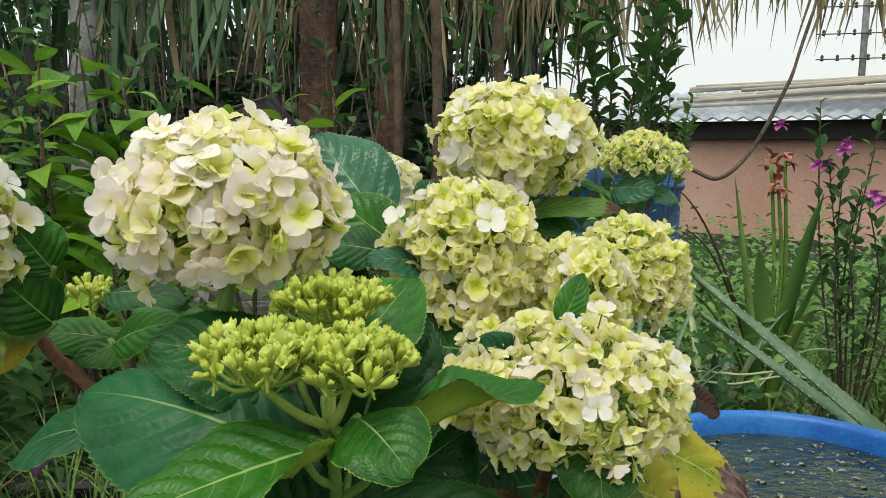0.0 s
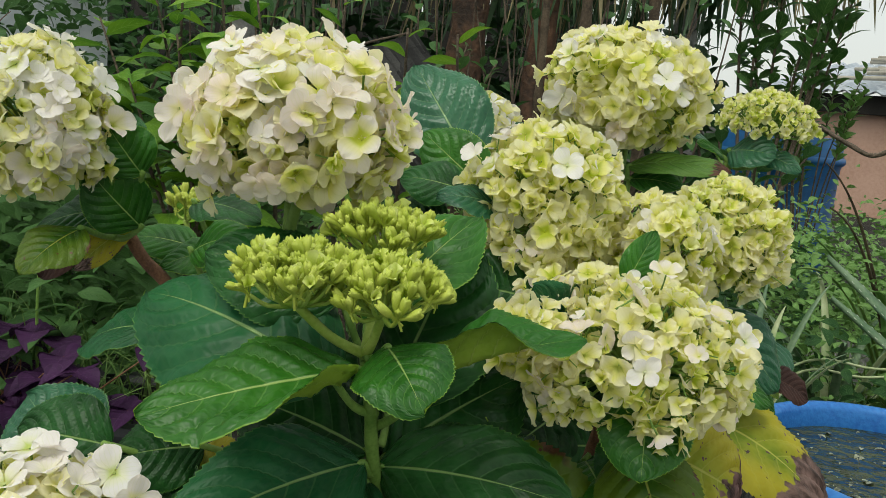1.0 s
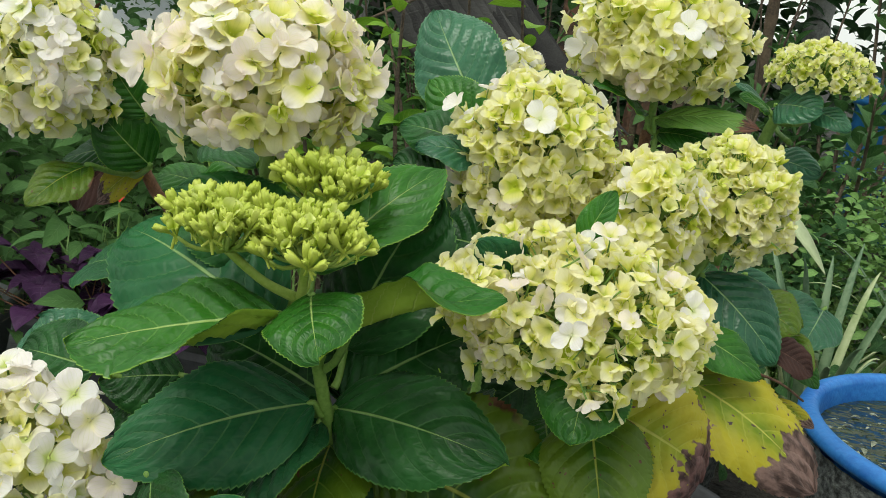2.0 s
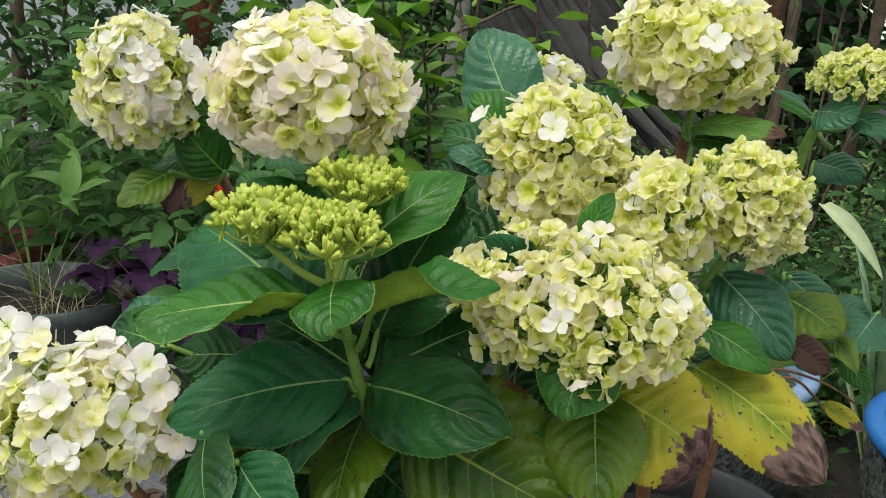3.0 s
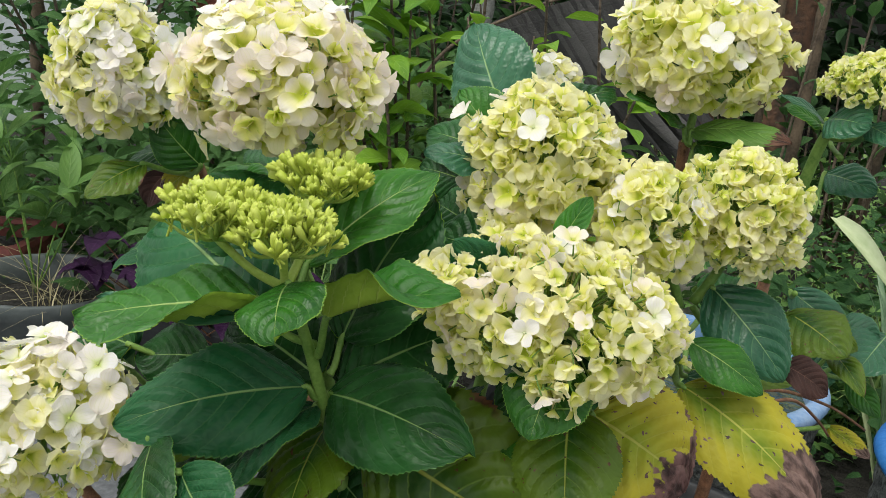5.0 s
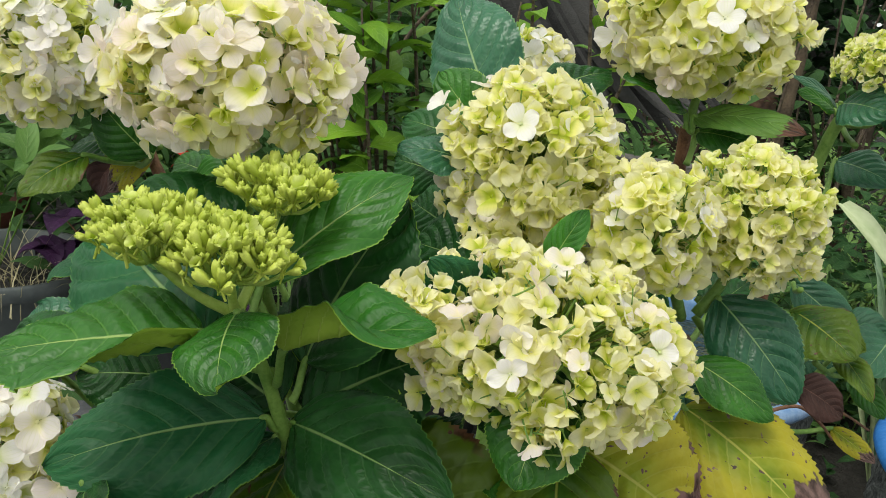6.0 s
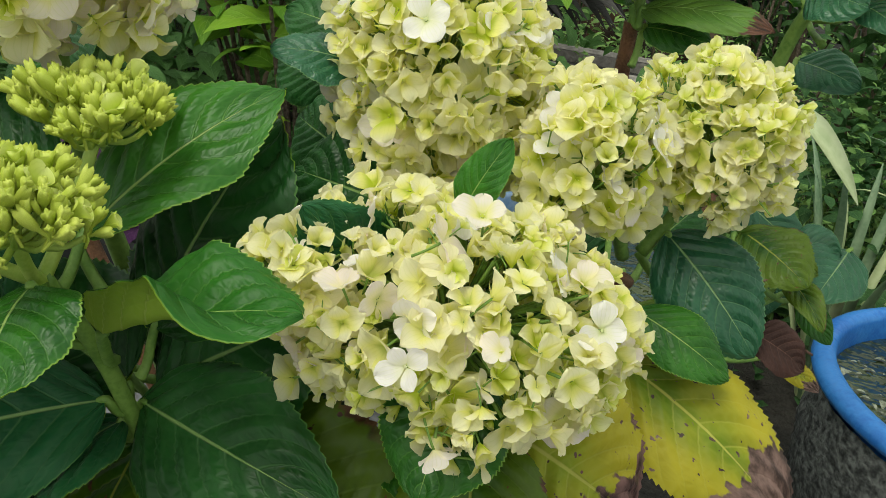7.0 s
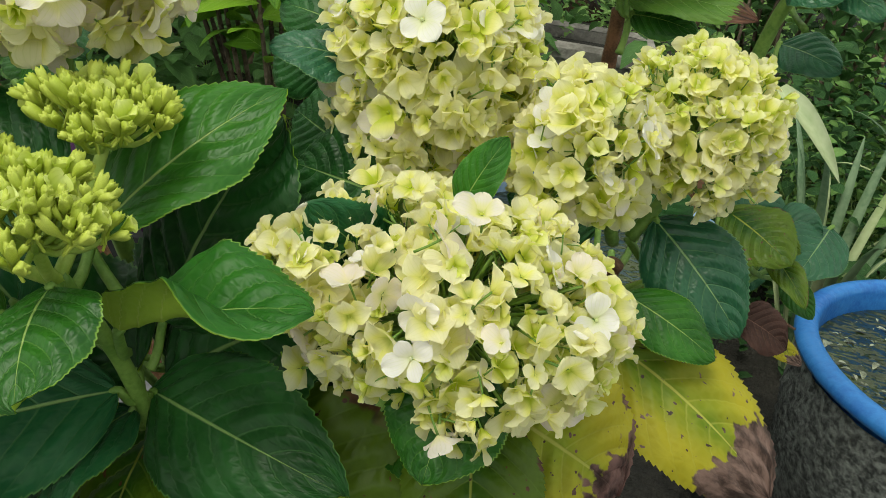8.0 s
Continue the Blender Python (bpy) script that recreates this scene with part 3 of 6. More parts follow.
stem("shoot", [(0.165, 1.02, 0.55), (0.19, 1.002, 0.70), (0.205, 0.995, 0.735)], [0.0064, 0.006, 0.005], stem_green, back, "fresh green shoot", 9)

# flower heads
WHITE_TOP = ({"white": 3, "blush": 6, "creamr": 1.6, "lime": 0.4}, {"blush": 7, "creamr": 3, "white": 1, "lime": 0.8}, {"blush": 6, "creamr": 2, "lime": 1})
SNOW = ({"white": 5, "creamr": 2, "lime": 0.6}, {"white": 5, "blush": 2, "creamr": 3, "lime": 1.2}, {"blush": 2, "white": 2, "creamr": 3, "lime": 1.2})
CREAM = ({"cream": 4, "creamr": 5, "white": 2.4, "lime": 1.0}, {"cream": 5, "creamr": 4, "lime": 1.6, "white": 1.4}, {"cream": 4, "creamr": 5, "lime": 1.2, "blush": 2})
LOOSE = ({"cream": 10, "creamr": 1.2, "white": 0.5, "blush": 0.8, "lime": 1.6}, {"cream": 10, "creamr": 1, "blush": 0.8, "lime": 2.0}, {"cream": 8, "creamr": 1.5, "blush": 1.4, "lime": 1.2})
GREENISH = ({"cream": 2.5, "lime": 9, "creamr": 0.5}, {"cream": 4, "lime": 4, "creamr": 2.5, "white": 0.6}, {"cream": 4, "creamr": 5, "lime": 1, "white": 1})
h1 = flower_head(front, (-0.135, 0.547, 0.735), (0.067, 0.067, 0.053), (0.05, -0.12, 1), 215, 0.0150, WHITE_TOP, 1, (-0.138, 0.56, 0.66), label="large cream-white flower head flushed pale pink", lump=0.16, rough=0.15)
flower_head(front, (-0.350, 0.569, 0.711), (0.045, 0.049, 0.060), (-0.05, -0.1, 1), 150, 0.0135, SNOW, 2, (-0.33, 0.642, 0.635), label="white flower head with lime-green hearts", lump=0.1)
h3 = flower_head(front, (-0.232, 0.402, 0.465), (0.069, 0.067, 0.060), (-0.4, -0.15, 1), 175, 0.0142, SNOW, 3, (-0.235, 0.435, 0.40), label="low white flower head with lime-green hearts", lump=0.12)
h4 = flower_head(front, (0.030, 0.678, 0.684), (0.058, 0.058, 0.062), (0.05, -0.1, 1), 220, 0.0118, CREAM, 4, (0.02, 0.69, 0.60), label="dense yellow-green and cream flower head", lump=0.16)
h5 = flower_head(front, (0.104, 0.563, 0.609), (0.078, 0.058, 0.044), (0.05, -0.25, 1), 280, 0.0096, LOOSE, 5, (0.10, 0.59, 0.54), label="wide loose cream-yellow flower head", vary=(0.55, 1.35), rough=0.14, lump=0.2, inner=0.7)
flower_head(front, (0.176, 0.746, 0.668), (0.045, 0.047, 0.045), (0.1, -0.1, 1), 190, 0.0098, GREENISH, 6, (0.155, 0.737, 0.590), label="lime-green flower head edged with cream", lump=0.16)
flower_head(front, (0.046, 0.527, 0.622), (0.020, 0.020, 0.018), (-0.3, -0.2, 1), 20, 0.0112, LOOSE, 15, (0.075, 0.565, 0.585), label="small cream side spray of florets", lump=0.1)
flower_head(front, (0.126, 0.675, 0.660), (0.034, 0.036, 0.042), (-0.1, -0.2, 1), 70, 0.0118, CREAM, 7, (0.145, 0.735, 0.585), label="small cream side cluster of florets", lump=0.1)
h7 = flower_head(back, (0.076, 0.908, 0.787), (0.077, 0.068, 0.056), (0.02, -0.1, 1), 190, 0.0155, CREAM, 8, (0.08, 0.905, 0.695), label="wide cream flower head with white sepals", lump=0.14)
flower_head(back, (0.231, 1.004, 0.768), (0.047, 0.045, 0.034), (0.05, -0.1, 1), 120, 0.0078, ({"lime": 1}, {"lime": 1}, {"lime": 1}), 9, (0.205, 0.995, 0.73), low=-0.2, label="flat lime-green head of opening florets", lump=0.12)
flower_head(front, (-0.060, 0.868, 0.735), (0.03, 0.03, 0.03), (0, 0, 1), 30, 0.013, SNOW, 10, (-0.04, 0.84, 0.62), label="small white flower head behind a leaf")
stem("main_stem", [(0.01, 0.66, 0.08), (-0.03, 0.80, 0.4), (-0.04, 0.84, 0.63)], [0.009, 0.007, 0.005], stem_green, front, sides=9)
bud_cluster(front, (-0.046, 0.466, 0.610), [((-0.078, 0.434, 0.657), (0.036, 0.032, 0.014), 38), ((-0.031, 0.444, 0.654), (0.035, 0.029, 0.012), 32), ((-0.051, 0.503, 0.676), (0.034, 0.029, 0.011), 28)], 21, label="flat yellow-green cluster of closed buds")
bud_cluster(front, (-0.31, 0.735, 0.58), [((-0.322, 0.74, 0.632), (0.016, 0.016, 0.010), 6)], 22, 0.008, label="small green cluster of closed buds")
extra_floret(h1, (-0.166, 0.512, 0.782), (-0.1, -0.5, 0.9), 0.020, "white", 1, 20)
extra_floret(h1, (-0.070, 0.500, 0.734), (0.2, -0.9, 0.3), 0.019, "blush", 3, 60)
extra_floret(h1, (-0.062, 0.560, 0.735), (0.7, -0.5, 0.5), 0.018, "blush", 2, 10)
extra_floret(h4, (0.047, 0.616, 0.724), (0.1, -0.85, 0.4), 0.0155, "white", 1, 40)
extra_floret(h4, (-0.024, 0.640, 0.723), (-0.5, -0.5, 0.6), 0.014, "white", 3, 0)
extra_floret(h4, (0.038, 0.607, 0.676), (0, -1, 0.1), 0.015, "creamr", 2, 30)
extra_floret(h4, (0.045, 0.612, 0.640), (0, -1, -0.1), 0.016, "blush", 2, 0)
extra_floret(h7, (0.112, 0.825, 0.800), (0.2, -0.8, 0.5), 0.018, "white", 1, 15)
extra_floret(h5, (0.116, 0.495, 0.618), (0, -0.95, 0.3), 0.012, "white", 2, 45)
extra_floret(h5, (0.176, 0.548, 0.632), (0.6, -0.6, 0.5), 0.013, "white", 4, 10)
extra_floret(h5, (0.048, 0.520, 0.633), (-0.6, -0.5, 0.6), 0.011, "white", 3, 10)
extra_floret(h5, (0.122, 0.535, 0.670), (0.1, -0.5, 0.85), 0.013, "blush", 3, 10)
extra_floret(h3, (-0.280, 0.374, 0.546), (0.35, -0.6, 0.7), 0.018, "white", 0, 10)
extra_floret(h3, (-0.261, 0.381, 0.543), (0.6, -0.5, 0.6), 0.0185, "white", 1, 40)
extra_floret(h3, (-0.268, 0.378, 0.535), (0.3, -0.6, 0.7), 0.018, "white", 3, 50)
extra_floret(h3, (-0.274, 0.364, 0.530), (0.2, -0.8, 0.6), 0.018, "creamr", 3, 30)
extra_floret(h3, (-0.250, 0.378, 0.532), (0.2, -0.6, 0.8), 0.018, "creamr", 1, 70)
extra_floret(h3, (-0.262, 0.360, 0.520), (0.0, -0.8, 0.6), 0.018, "white", 7, 15)
extra_floret(h3, (-0.276, 0.353, 0.522), (0.1, -0.8, 0.5), 0.018, "white", 2, 20)
extra_floret(h3, (-0.219, 0.417, 0.530), (0.0, -0.5, 0.85), 0.019, "white", 4, 60)
extra_floret(h3, (-0.181, 0.422, 0.526), (0.3, -0.7, 0.6), 0.018, "white", 5, 15)
extra_floret(h3, (-0.165, 0.418, 0.514), (0.7, -0.6, 0.4), 0.020, "blush", 3, 75)
extra_floret(h3, (-0.143, 0.416, 0.477), (0.7, -0.6, 0.3), 0.016, "blush", 6, 5)
extra_floret(h3, (-0.189, 0.366, 0.490), (0.1, -0.9, 0.4), 0.018, "white", 6, 0)

# leaves
hydrangea_leaf(front, (-0.056, 0.498, 0.618), (-0.004, 0.574, 0.688), 0.066, (0.12, -0.73, 0.67), leaf_green, 0.05, 0.12, stem=(-0.046, 0.470, 0.600), lift=(0, 0, 25, 5))
hydrangea_leaf(front, (-0.062, 0.458, 0.594), (-0.219, 0.504, 0.622), 0.112, (0.10, -0.66, 0.75), leaf_deep, 0.05, 0.06, droop=0.02, stem=(-0.046, 0.500, 0.560))
hydrangea_leaf(front, (-0.038, 0.430, 0.613), (-0.136, 0.370, 0.592), 0.094, (0.05, -0.36, 0.93), leaf_green, 0.01, 0.02, droop=0.0, stem=(-0.045, 0.466, 0.604), lift=(0, 0, 0, 0), curl=(85, 0, 0.75, 0.36), label='bright green leaf with one margin rolled up, showing its pale underside')
hydrangea_leaf(front, (-0.027, 0.446, 0.623), (0.008, 0.394, 0.613), 0.057, (-0.20, -0.33, 0.92), leaf_green, 0.05, 0.05, droop=0.02, stem=(-0.044, 0.464, 0.610))
hydrangea_leaf(front, (-0.008, 0.462, 0.600), (0.080, 0.474, 0.640), 0.072, (-0.30, -0.18, 0.93), leaf_mid, 0.03, 0.06, droop=-0.01, stem=(-0.046, 0.504, 0.550), lift=(28, 12, 68, 2, 0.48), label='leaf curled up at its base, showing its pale underside')
hydrangea_leaf(front, (-0.052, 0.503, 0.524), (-0.138, 0.400, 0.505), 0.084, (0.30, -0.58, 0.75), leaf_deep, 0.06, 0.08, droop=0.02, stem=(-0.046, 0.514, 0.516))
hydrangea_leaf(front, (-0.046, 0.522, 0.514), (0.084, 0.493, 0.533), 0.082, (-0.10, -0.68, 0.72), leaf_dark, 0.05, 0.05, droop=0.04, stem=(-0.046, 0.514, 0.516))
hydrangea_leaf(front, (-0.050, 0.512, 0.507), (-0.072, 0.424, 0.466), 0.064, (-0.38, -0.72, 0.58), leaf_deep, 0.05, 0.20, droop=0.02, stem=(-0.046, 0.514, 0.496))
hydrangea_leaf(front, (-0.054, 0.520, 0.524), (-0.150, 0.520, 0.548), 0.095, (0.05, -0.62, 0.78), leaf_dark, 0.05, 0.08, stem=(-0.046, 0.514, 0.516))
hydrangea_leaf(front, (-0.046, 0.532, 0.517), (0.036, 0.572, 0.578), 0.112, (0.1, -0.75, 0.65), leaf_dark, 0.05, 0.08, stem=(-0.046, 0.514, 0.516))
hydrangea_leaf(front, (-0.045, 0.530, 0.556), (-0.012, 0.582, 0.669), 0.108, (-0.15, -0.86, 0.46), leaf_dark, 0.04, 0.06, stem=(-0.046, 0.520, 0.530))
hydrangea_leaf(front, (-0.047, 0.530, 0.492), (-0.015, 0.437, 0.443), 0.075, (-0.05, -0.9, 0.42), leaf_olive, 0.05, 0.1, stem=(-0.046, 0.514, 0.476))
hydrangea_leaf(front, (-0.010, 0.528, 0.489), (0.128, 0.532, 0.460), 0.135, (0.05, -0.88, 0.47), leaf_olive, 0.05, 0.08, stem=(-0.046, 0.514, 0.456))
hydrangea_leaf(front, (0.120, 0.582, 0.538), (0.152, 0.522, 0.478), 0.074, (0.08, -0.80, 0.6), leaf_olive, 0.06, 0.1, stem=(0.12, 0.63, 0.50))
hydrangea_leaf(front, (0.122, 0.548, 0.586), (0.124, 0.506, 0.546), 0.060, (0, -0.72, 0.69), leaf_green, 0.05, 0.1, stem=(0.11, 0.60, 0.54))
hydrangea_leaf(front, (0.124, 0.600, 0.531), (0.108, 0.559, 0.507), 0.05, (0.1, -0.9, 0.4), leaf_dark, 0.05, 0.08, stem=(0.14, 0.66, 0.48))
hydrangea_leaf(front, (0.132, 0.594, 0.534), (0.216, 0.604, 0.500), 0.100, (0.10, -0.66, 0.74), leaf_withered, 0.05, 0.06, droop=0.02, stem=(0.12, 0.64, 0.51), hang=48, label='yellow leaf with a withered brown hanging end')
hydrangea_leaf(front, (0.166, 0.705, 0.530), (0.288, 0.688, 0.478), 0.088, (0.14, -0.58, 0.80), leaf_yellow, 0.06, 0.03, droop=0.05, stem=(0.15, 0.74, 0.53), label='yellow leaf with brown spots and a dry tip')
hydrangea_leaf(front, (0.167, 0.740, 0.606), (0.239, 0.724, 0.553), 0.064, (0.27, -0.80, 0.53), leaf_teal, 0.06, 0.08, droop=0.02, stem=(0.152, 0.745, 0.60))
hydrangea_leaf(front, (0.168, 0.694, 0.572), (0.229, 0.698, 0.547), 0.040, (0.1, -0.60, 0.79), leaf_green, 0.04, 0.08, stem=(0.15, 0.73, 0.56))
hydrangea_leaf(front, (0.187, 0.757, 0.559), (0.234, 0.749, 0.554), 0.05, (0.1, -0.75, 0.65), leaf_olive, 0.04, 0.08, stem=(0.15, 0.76, 0.58))
hydrangea_leaf(front, (0.232, 0.748, 0.556), (0.268, 0.758, 0.538), 0.036, (0.1, -0.6, 0.8), leaf_dry, 0.05, 0.3, stem=(0.2, 0.76, 0.55), label='dry purple-brown shrivelled leaf')
hydrangea_leaf(front, (-0.052, 0.768, 0.706), (-0.128, 0.818, 0.793), 0.090, (0.02, -0.93, 0.36), leaf_teal, 0.04, 0.05, stem=(-0.04, 0.76, 0.63))
hydrangea_leaf(front, (-0.029, 0.733, 0.686), (-0.096, 0.750, 0.731), 0.06, (-0.3, -0.85, 0.42), leaf_green, 0.04, 0.1, stem=(-0.03, 0.72, 0.6))
hydrangea_leaf(front, (-0.016, 0.791, 0.721), (0.018, 0.856, 0.745), 0.052, (0, -0.75, 0.65), leaf_dark, 0.05, 0.12, stem=(-0.0, 0.80, 0.65))
hydrangea_leaf(front, (0.067, 0.568, 0.609), (0.045, 0.526, 0.653), 0.045, (-0.15, -0.75, 0.65), leaf_deep, 0.05, 0.1, stem=(0.09, 0.58, 0.55))
hydrangea_leaf(front, (-0.043, 0.707, 0.687), (-0.103, 0.711, 0.693), 0.045, (0, -0.8, 0.6), leaf_dark, 0.05, 0.1, stem=(0.0, 0.70, 0.62))
hydrangea_leaf(front, (-0.004, 0.652, 0.684), (-0.047, 0.622, 0.691), 0.040, (0.1, -0.5, 0.85), leaf_teal, 0.05, 0.1, stem=(0.01, 0.70, 0.62))
hydrangea_leaf(front, (0.036, 0.623, 0.622), (-0.030, 0.623, 0.625), 0.07, (-0.1, -0.85, 0.5), leaf_dark, 0.05, 0.1, stem=(0.04, 0.70, 0.60))
hydrangea_leaf(front, (-0.013, 0.647, 0.635), (-0.060, 0.668, 0.640), 0.05, (-0.1, -0.85, 0.5), leaf_dark, 0.05, 0.1, stem=(0.02, 0.72, 0.60))
hydrangea_leaf(front, (-0.054, 0.703, 0.657), (-0.106, 0.708, 0.659), 0.05, (-0.1, -0.85, 0.5), leaf_dark, 0.05, 0.1, stem=(0.0, 0.74, 0.64))
hydrangea_leaf(front, (0.099, 0.570, 0.653), (0.114, 0.576, 0.691), 0.023, (0.05, -0.80, 0.6), leaf_green, 0.05, 0.2, stem=(0.10, 0.59, 0.60))
hydrangea_leaf(front, (-0.150, 0.520, 0.478), (-0.215, 0.540, 0.470), 0.07, (0, -0.6, 0.8), leaf_yellow, 0.05, 0.1, stem=(-0.08, 0.55, 0.44), label='yellowing leaf with small brown spots')
hydrangea_leaf(front, (-0.193, 0.490, 0.597), (-0.269, 0.504, 0.571), 0.048, (-0.1, -0.45, 0.88), leaf_deep, 0.05, 0.1, droop=0.03, stem=(-0.140, 0.580, 0.598))
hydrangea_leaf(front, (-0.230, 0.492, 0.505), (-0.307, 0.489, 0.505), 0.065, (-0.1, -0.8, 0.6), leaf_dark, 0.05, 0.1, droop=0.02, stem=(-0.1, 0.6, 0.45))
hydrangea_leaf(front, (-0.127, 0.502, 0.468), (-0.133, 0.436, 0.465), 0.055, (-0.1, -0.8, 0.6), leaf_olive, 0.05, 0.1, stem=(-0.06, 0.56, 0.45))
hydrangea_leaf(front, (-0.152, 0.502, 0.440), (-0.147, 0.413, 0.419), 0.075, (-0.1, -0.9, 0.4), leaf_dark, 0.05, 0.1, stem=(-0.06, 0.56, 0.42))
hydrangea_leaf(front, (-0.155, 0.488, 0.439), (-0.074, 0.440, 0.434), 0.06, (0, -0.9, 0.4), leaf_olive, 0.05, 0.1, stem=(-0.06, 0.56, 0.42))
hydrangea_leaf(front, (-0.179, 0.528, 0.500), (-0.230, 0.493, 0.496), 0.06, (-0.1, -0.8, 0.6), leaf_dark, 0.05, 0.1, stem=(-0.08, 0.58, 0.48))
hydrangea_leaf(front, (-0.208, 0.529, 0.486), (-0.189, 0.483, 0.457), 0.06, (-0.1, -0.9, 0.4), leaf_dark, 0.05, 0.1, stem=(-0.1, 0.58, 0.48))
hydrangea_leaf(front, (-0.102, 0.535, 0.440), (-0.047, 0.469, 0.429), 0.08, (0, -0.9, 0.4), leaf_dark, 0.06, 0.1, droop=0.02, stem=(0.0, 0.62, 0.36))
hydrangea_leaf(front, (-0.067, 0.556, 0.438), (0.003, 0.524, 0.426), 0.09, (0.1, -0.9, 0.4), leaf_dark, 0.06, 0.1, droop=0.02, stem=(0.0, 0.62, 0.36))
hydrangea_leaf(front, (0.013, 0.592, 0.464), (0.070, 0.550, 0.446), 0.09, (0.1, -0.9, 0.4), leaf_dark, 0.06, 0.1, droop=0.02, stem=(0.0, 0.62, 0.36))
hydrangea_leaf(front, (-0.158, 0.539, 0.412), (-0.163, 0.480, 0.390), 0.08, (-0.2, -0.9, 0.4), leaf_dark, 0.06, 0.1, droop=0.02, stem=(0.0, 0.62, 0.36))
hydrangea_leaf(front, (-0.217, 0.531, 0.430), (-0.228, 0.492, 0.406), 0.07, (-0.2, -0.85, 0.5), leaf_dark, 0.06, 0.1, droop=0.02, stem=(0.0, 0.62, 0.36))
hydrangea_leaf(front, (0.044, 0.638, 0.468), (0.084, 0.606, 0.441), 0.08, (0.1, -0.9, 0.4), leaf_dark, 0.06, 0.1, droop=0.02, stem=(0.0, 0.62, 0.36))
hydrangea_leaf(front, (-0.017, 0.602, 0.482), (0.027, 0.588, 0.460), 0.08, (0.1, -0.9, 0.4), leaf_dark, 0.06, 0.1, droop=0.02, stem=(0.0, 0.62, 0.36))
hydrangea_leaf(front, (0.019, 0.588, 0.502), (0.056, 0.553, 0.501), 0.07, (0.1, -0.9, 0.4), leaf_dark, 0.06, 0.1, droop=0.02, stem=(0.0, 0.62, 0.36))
hydrangea_leaf(front, (0.088, 0.597, 0.514), (0.107, 0.543, 0.511), 0.06, (0.1, -0.9, 0.4), leaf_green, 0.06, 0.1, droop=0.02, stem=(0.0, 0.62, 0.36))
hydrangea_leaf(front, (0.112, 0.602, 0.506), (0.152, 0.566, 0.500), 0.06, (0.1, -0.9, 0.4), leaf_olive, 0.06, 0.1, droop=0.02, stem=(0.0, 0.62, 0.36))
hydrangea_leaf(front, (-0.106, 0.538, 0.531), (-0.122, 0.506, 0.510), 0.07, (0, -0.85, 0.5), leaf_dark, 0.06, 0.1, droop=0.02, stem=(0.0, 0.62, 0.36))
hydrangea_leaf(front, (-0.293, 0.618, 0.634), (-0.323, 0.587, 0.680), 0.055, (0.2, -0.9, 0.35), leaf_green, 0.05, 0.15, stem=(-0.33, 0.63, 0.62))
hydrangea_leaf(front, (-0.286, 0.606, 0.679), (-0.308, 0.589, 0.717), 0.05, (0, -0.85, 0.5), leaf_green, 0.05, 0.1, stem=(-0.33, 0.64, 0.63))
hydrangea_leaf(front, (-0.307, 0.597, 0.673), (-0.312, 0.631, 0.726), 0.045, (0.2, -0.8, 0.5), leaf_dark, 0.05, 0.1, stem=(-0.33, 0.62, 0.63))
hydrangea_leaf(front, (-0.315, 0.620, 0.645), (-0.384, 0.604, 0.624), 0.05, (0, -0.6, 0.8), leaf_dark, 0.05, 0.1, stem=(-0.33, 0.64, 0.63))
hydrangea_leaf(front, (-0.315, 0.638, 0.631), (-0.360, 0.623, 0.587), 0.03, (0.2, -0.9, 0.3), leaf_yellow, 0.05, 0.2, stem=(-0.33, 0.64, 0.62), label='narrow yellow fading leaf')
hydrangea_leaf(front, (-0.370, 0.674, 0.628), (-0.424, 0.661, 0.563), 0.042, (0.3, -0.9, 0.2), leaf_dry, 0.12, 0.7, stem=(-0.33, 0.66, 0.63), label='curled dark brown dead leaf')
hydrangea_leaf(front, (-0.271, 0.664, 0.651), (-0.193, 0.627, 0.653), 0.045, (0, -0.5, 0.85), leaf_dark, 0.05, 0.1, stem=(-0.22, 0.68, 0.55))
hydrangea_leaf(front, (-0.248, 0.621, 0.618), (-0.182, 0.587, 0.647), 0.04, (0, -0.8, 0.6), leaf_green, 0.05, 0.1, stem=(-0.2, 0.66, 0.5))
hydrangea_leaf(front, (-0.274, 0.679, 0.609), (-0.353, 0.695, 0.608), 0.04, (0, -0.7, 0.7), leaf_green, 0.05, 0.1, stem=(-0.24, 0.7, 0.5))
hydrangea_leaf(front, (-0.250, 0.680, 0.610), (-0.298, 0.656, 0.594), 0.04, (0, -0.7, 0.7), leaf_green, 0.05, 0.1, stem=(-0.2, 0.7, 0.5))
hydrangea_leaf(back, (0.088, 0.890, 0.713), (0.185, 0.856, 0.722), 0.038, (0, -0.6, 0.8), leaf_tipped, 0.05, 0.1, stem=(0.09, 0.89, 0.70), label='green leaf with a withered brown tip')
hydrangea_leaf(back, (0.078, 0.897, 0.715), (0.032, 0.853, 0.745), 0.046, (-0.1, -0.45, 0.9), leaf_green, 0.05, 0.1, stem=(0.09, 0.89, 0.70))
hydrangea_leaf(back, (0.091, 0.900, 0.699), (0.145, 0.885, 0.699), 0.035, (0, -0.7, 0.7), leaf_green, 0.05, 0.1, stem=(0.09, 0.89, 0.67))
hydrangea_leaf(back, (0.194, 0.990, 0.736), (0.237, 0.950, 0.738), 0.05, (0.1, -0.85, 0.5), leaf_teal, 0.05, 0.1, stem=(0.215, 0.99, 0.72))
hydrangea_leaf(back, (0.230, 0.991, 0.736), (0.267, 0.966, 0.723), 0.03, (0.1, -0.8, 0.6), leaf_teal, 0.05, 0.1, stem=(0.215, 0.99, 0.72))
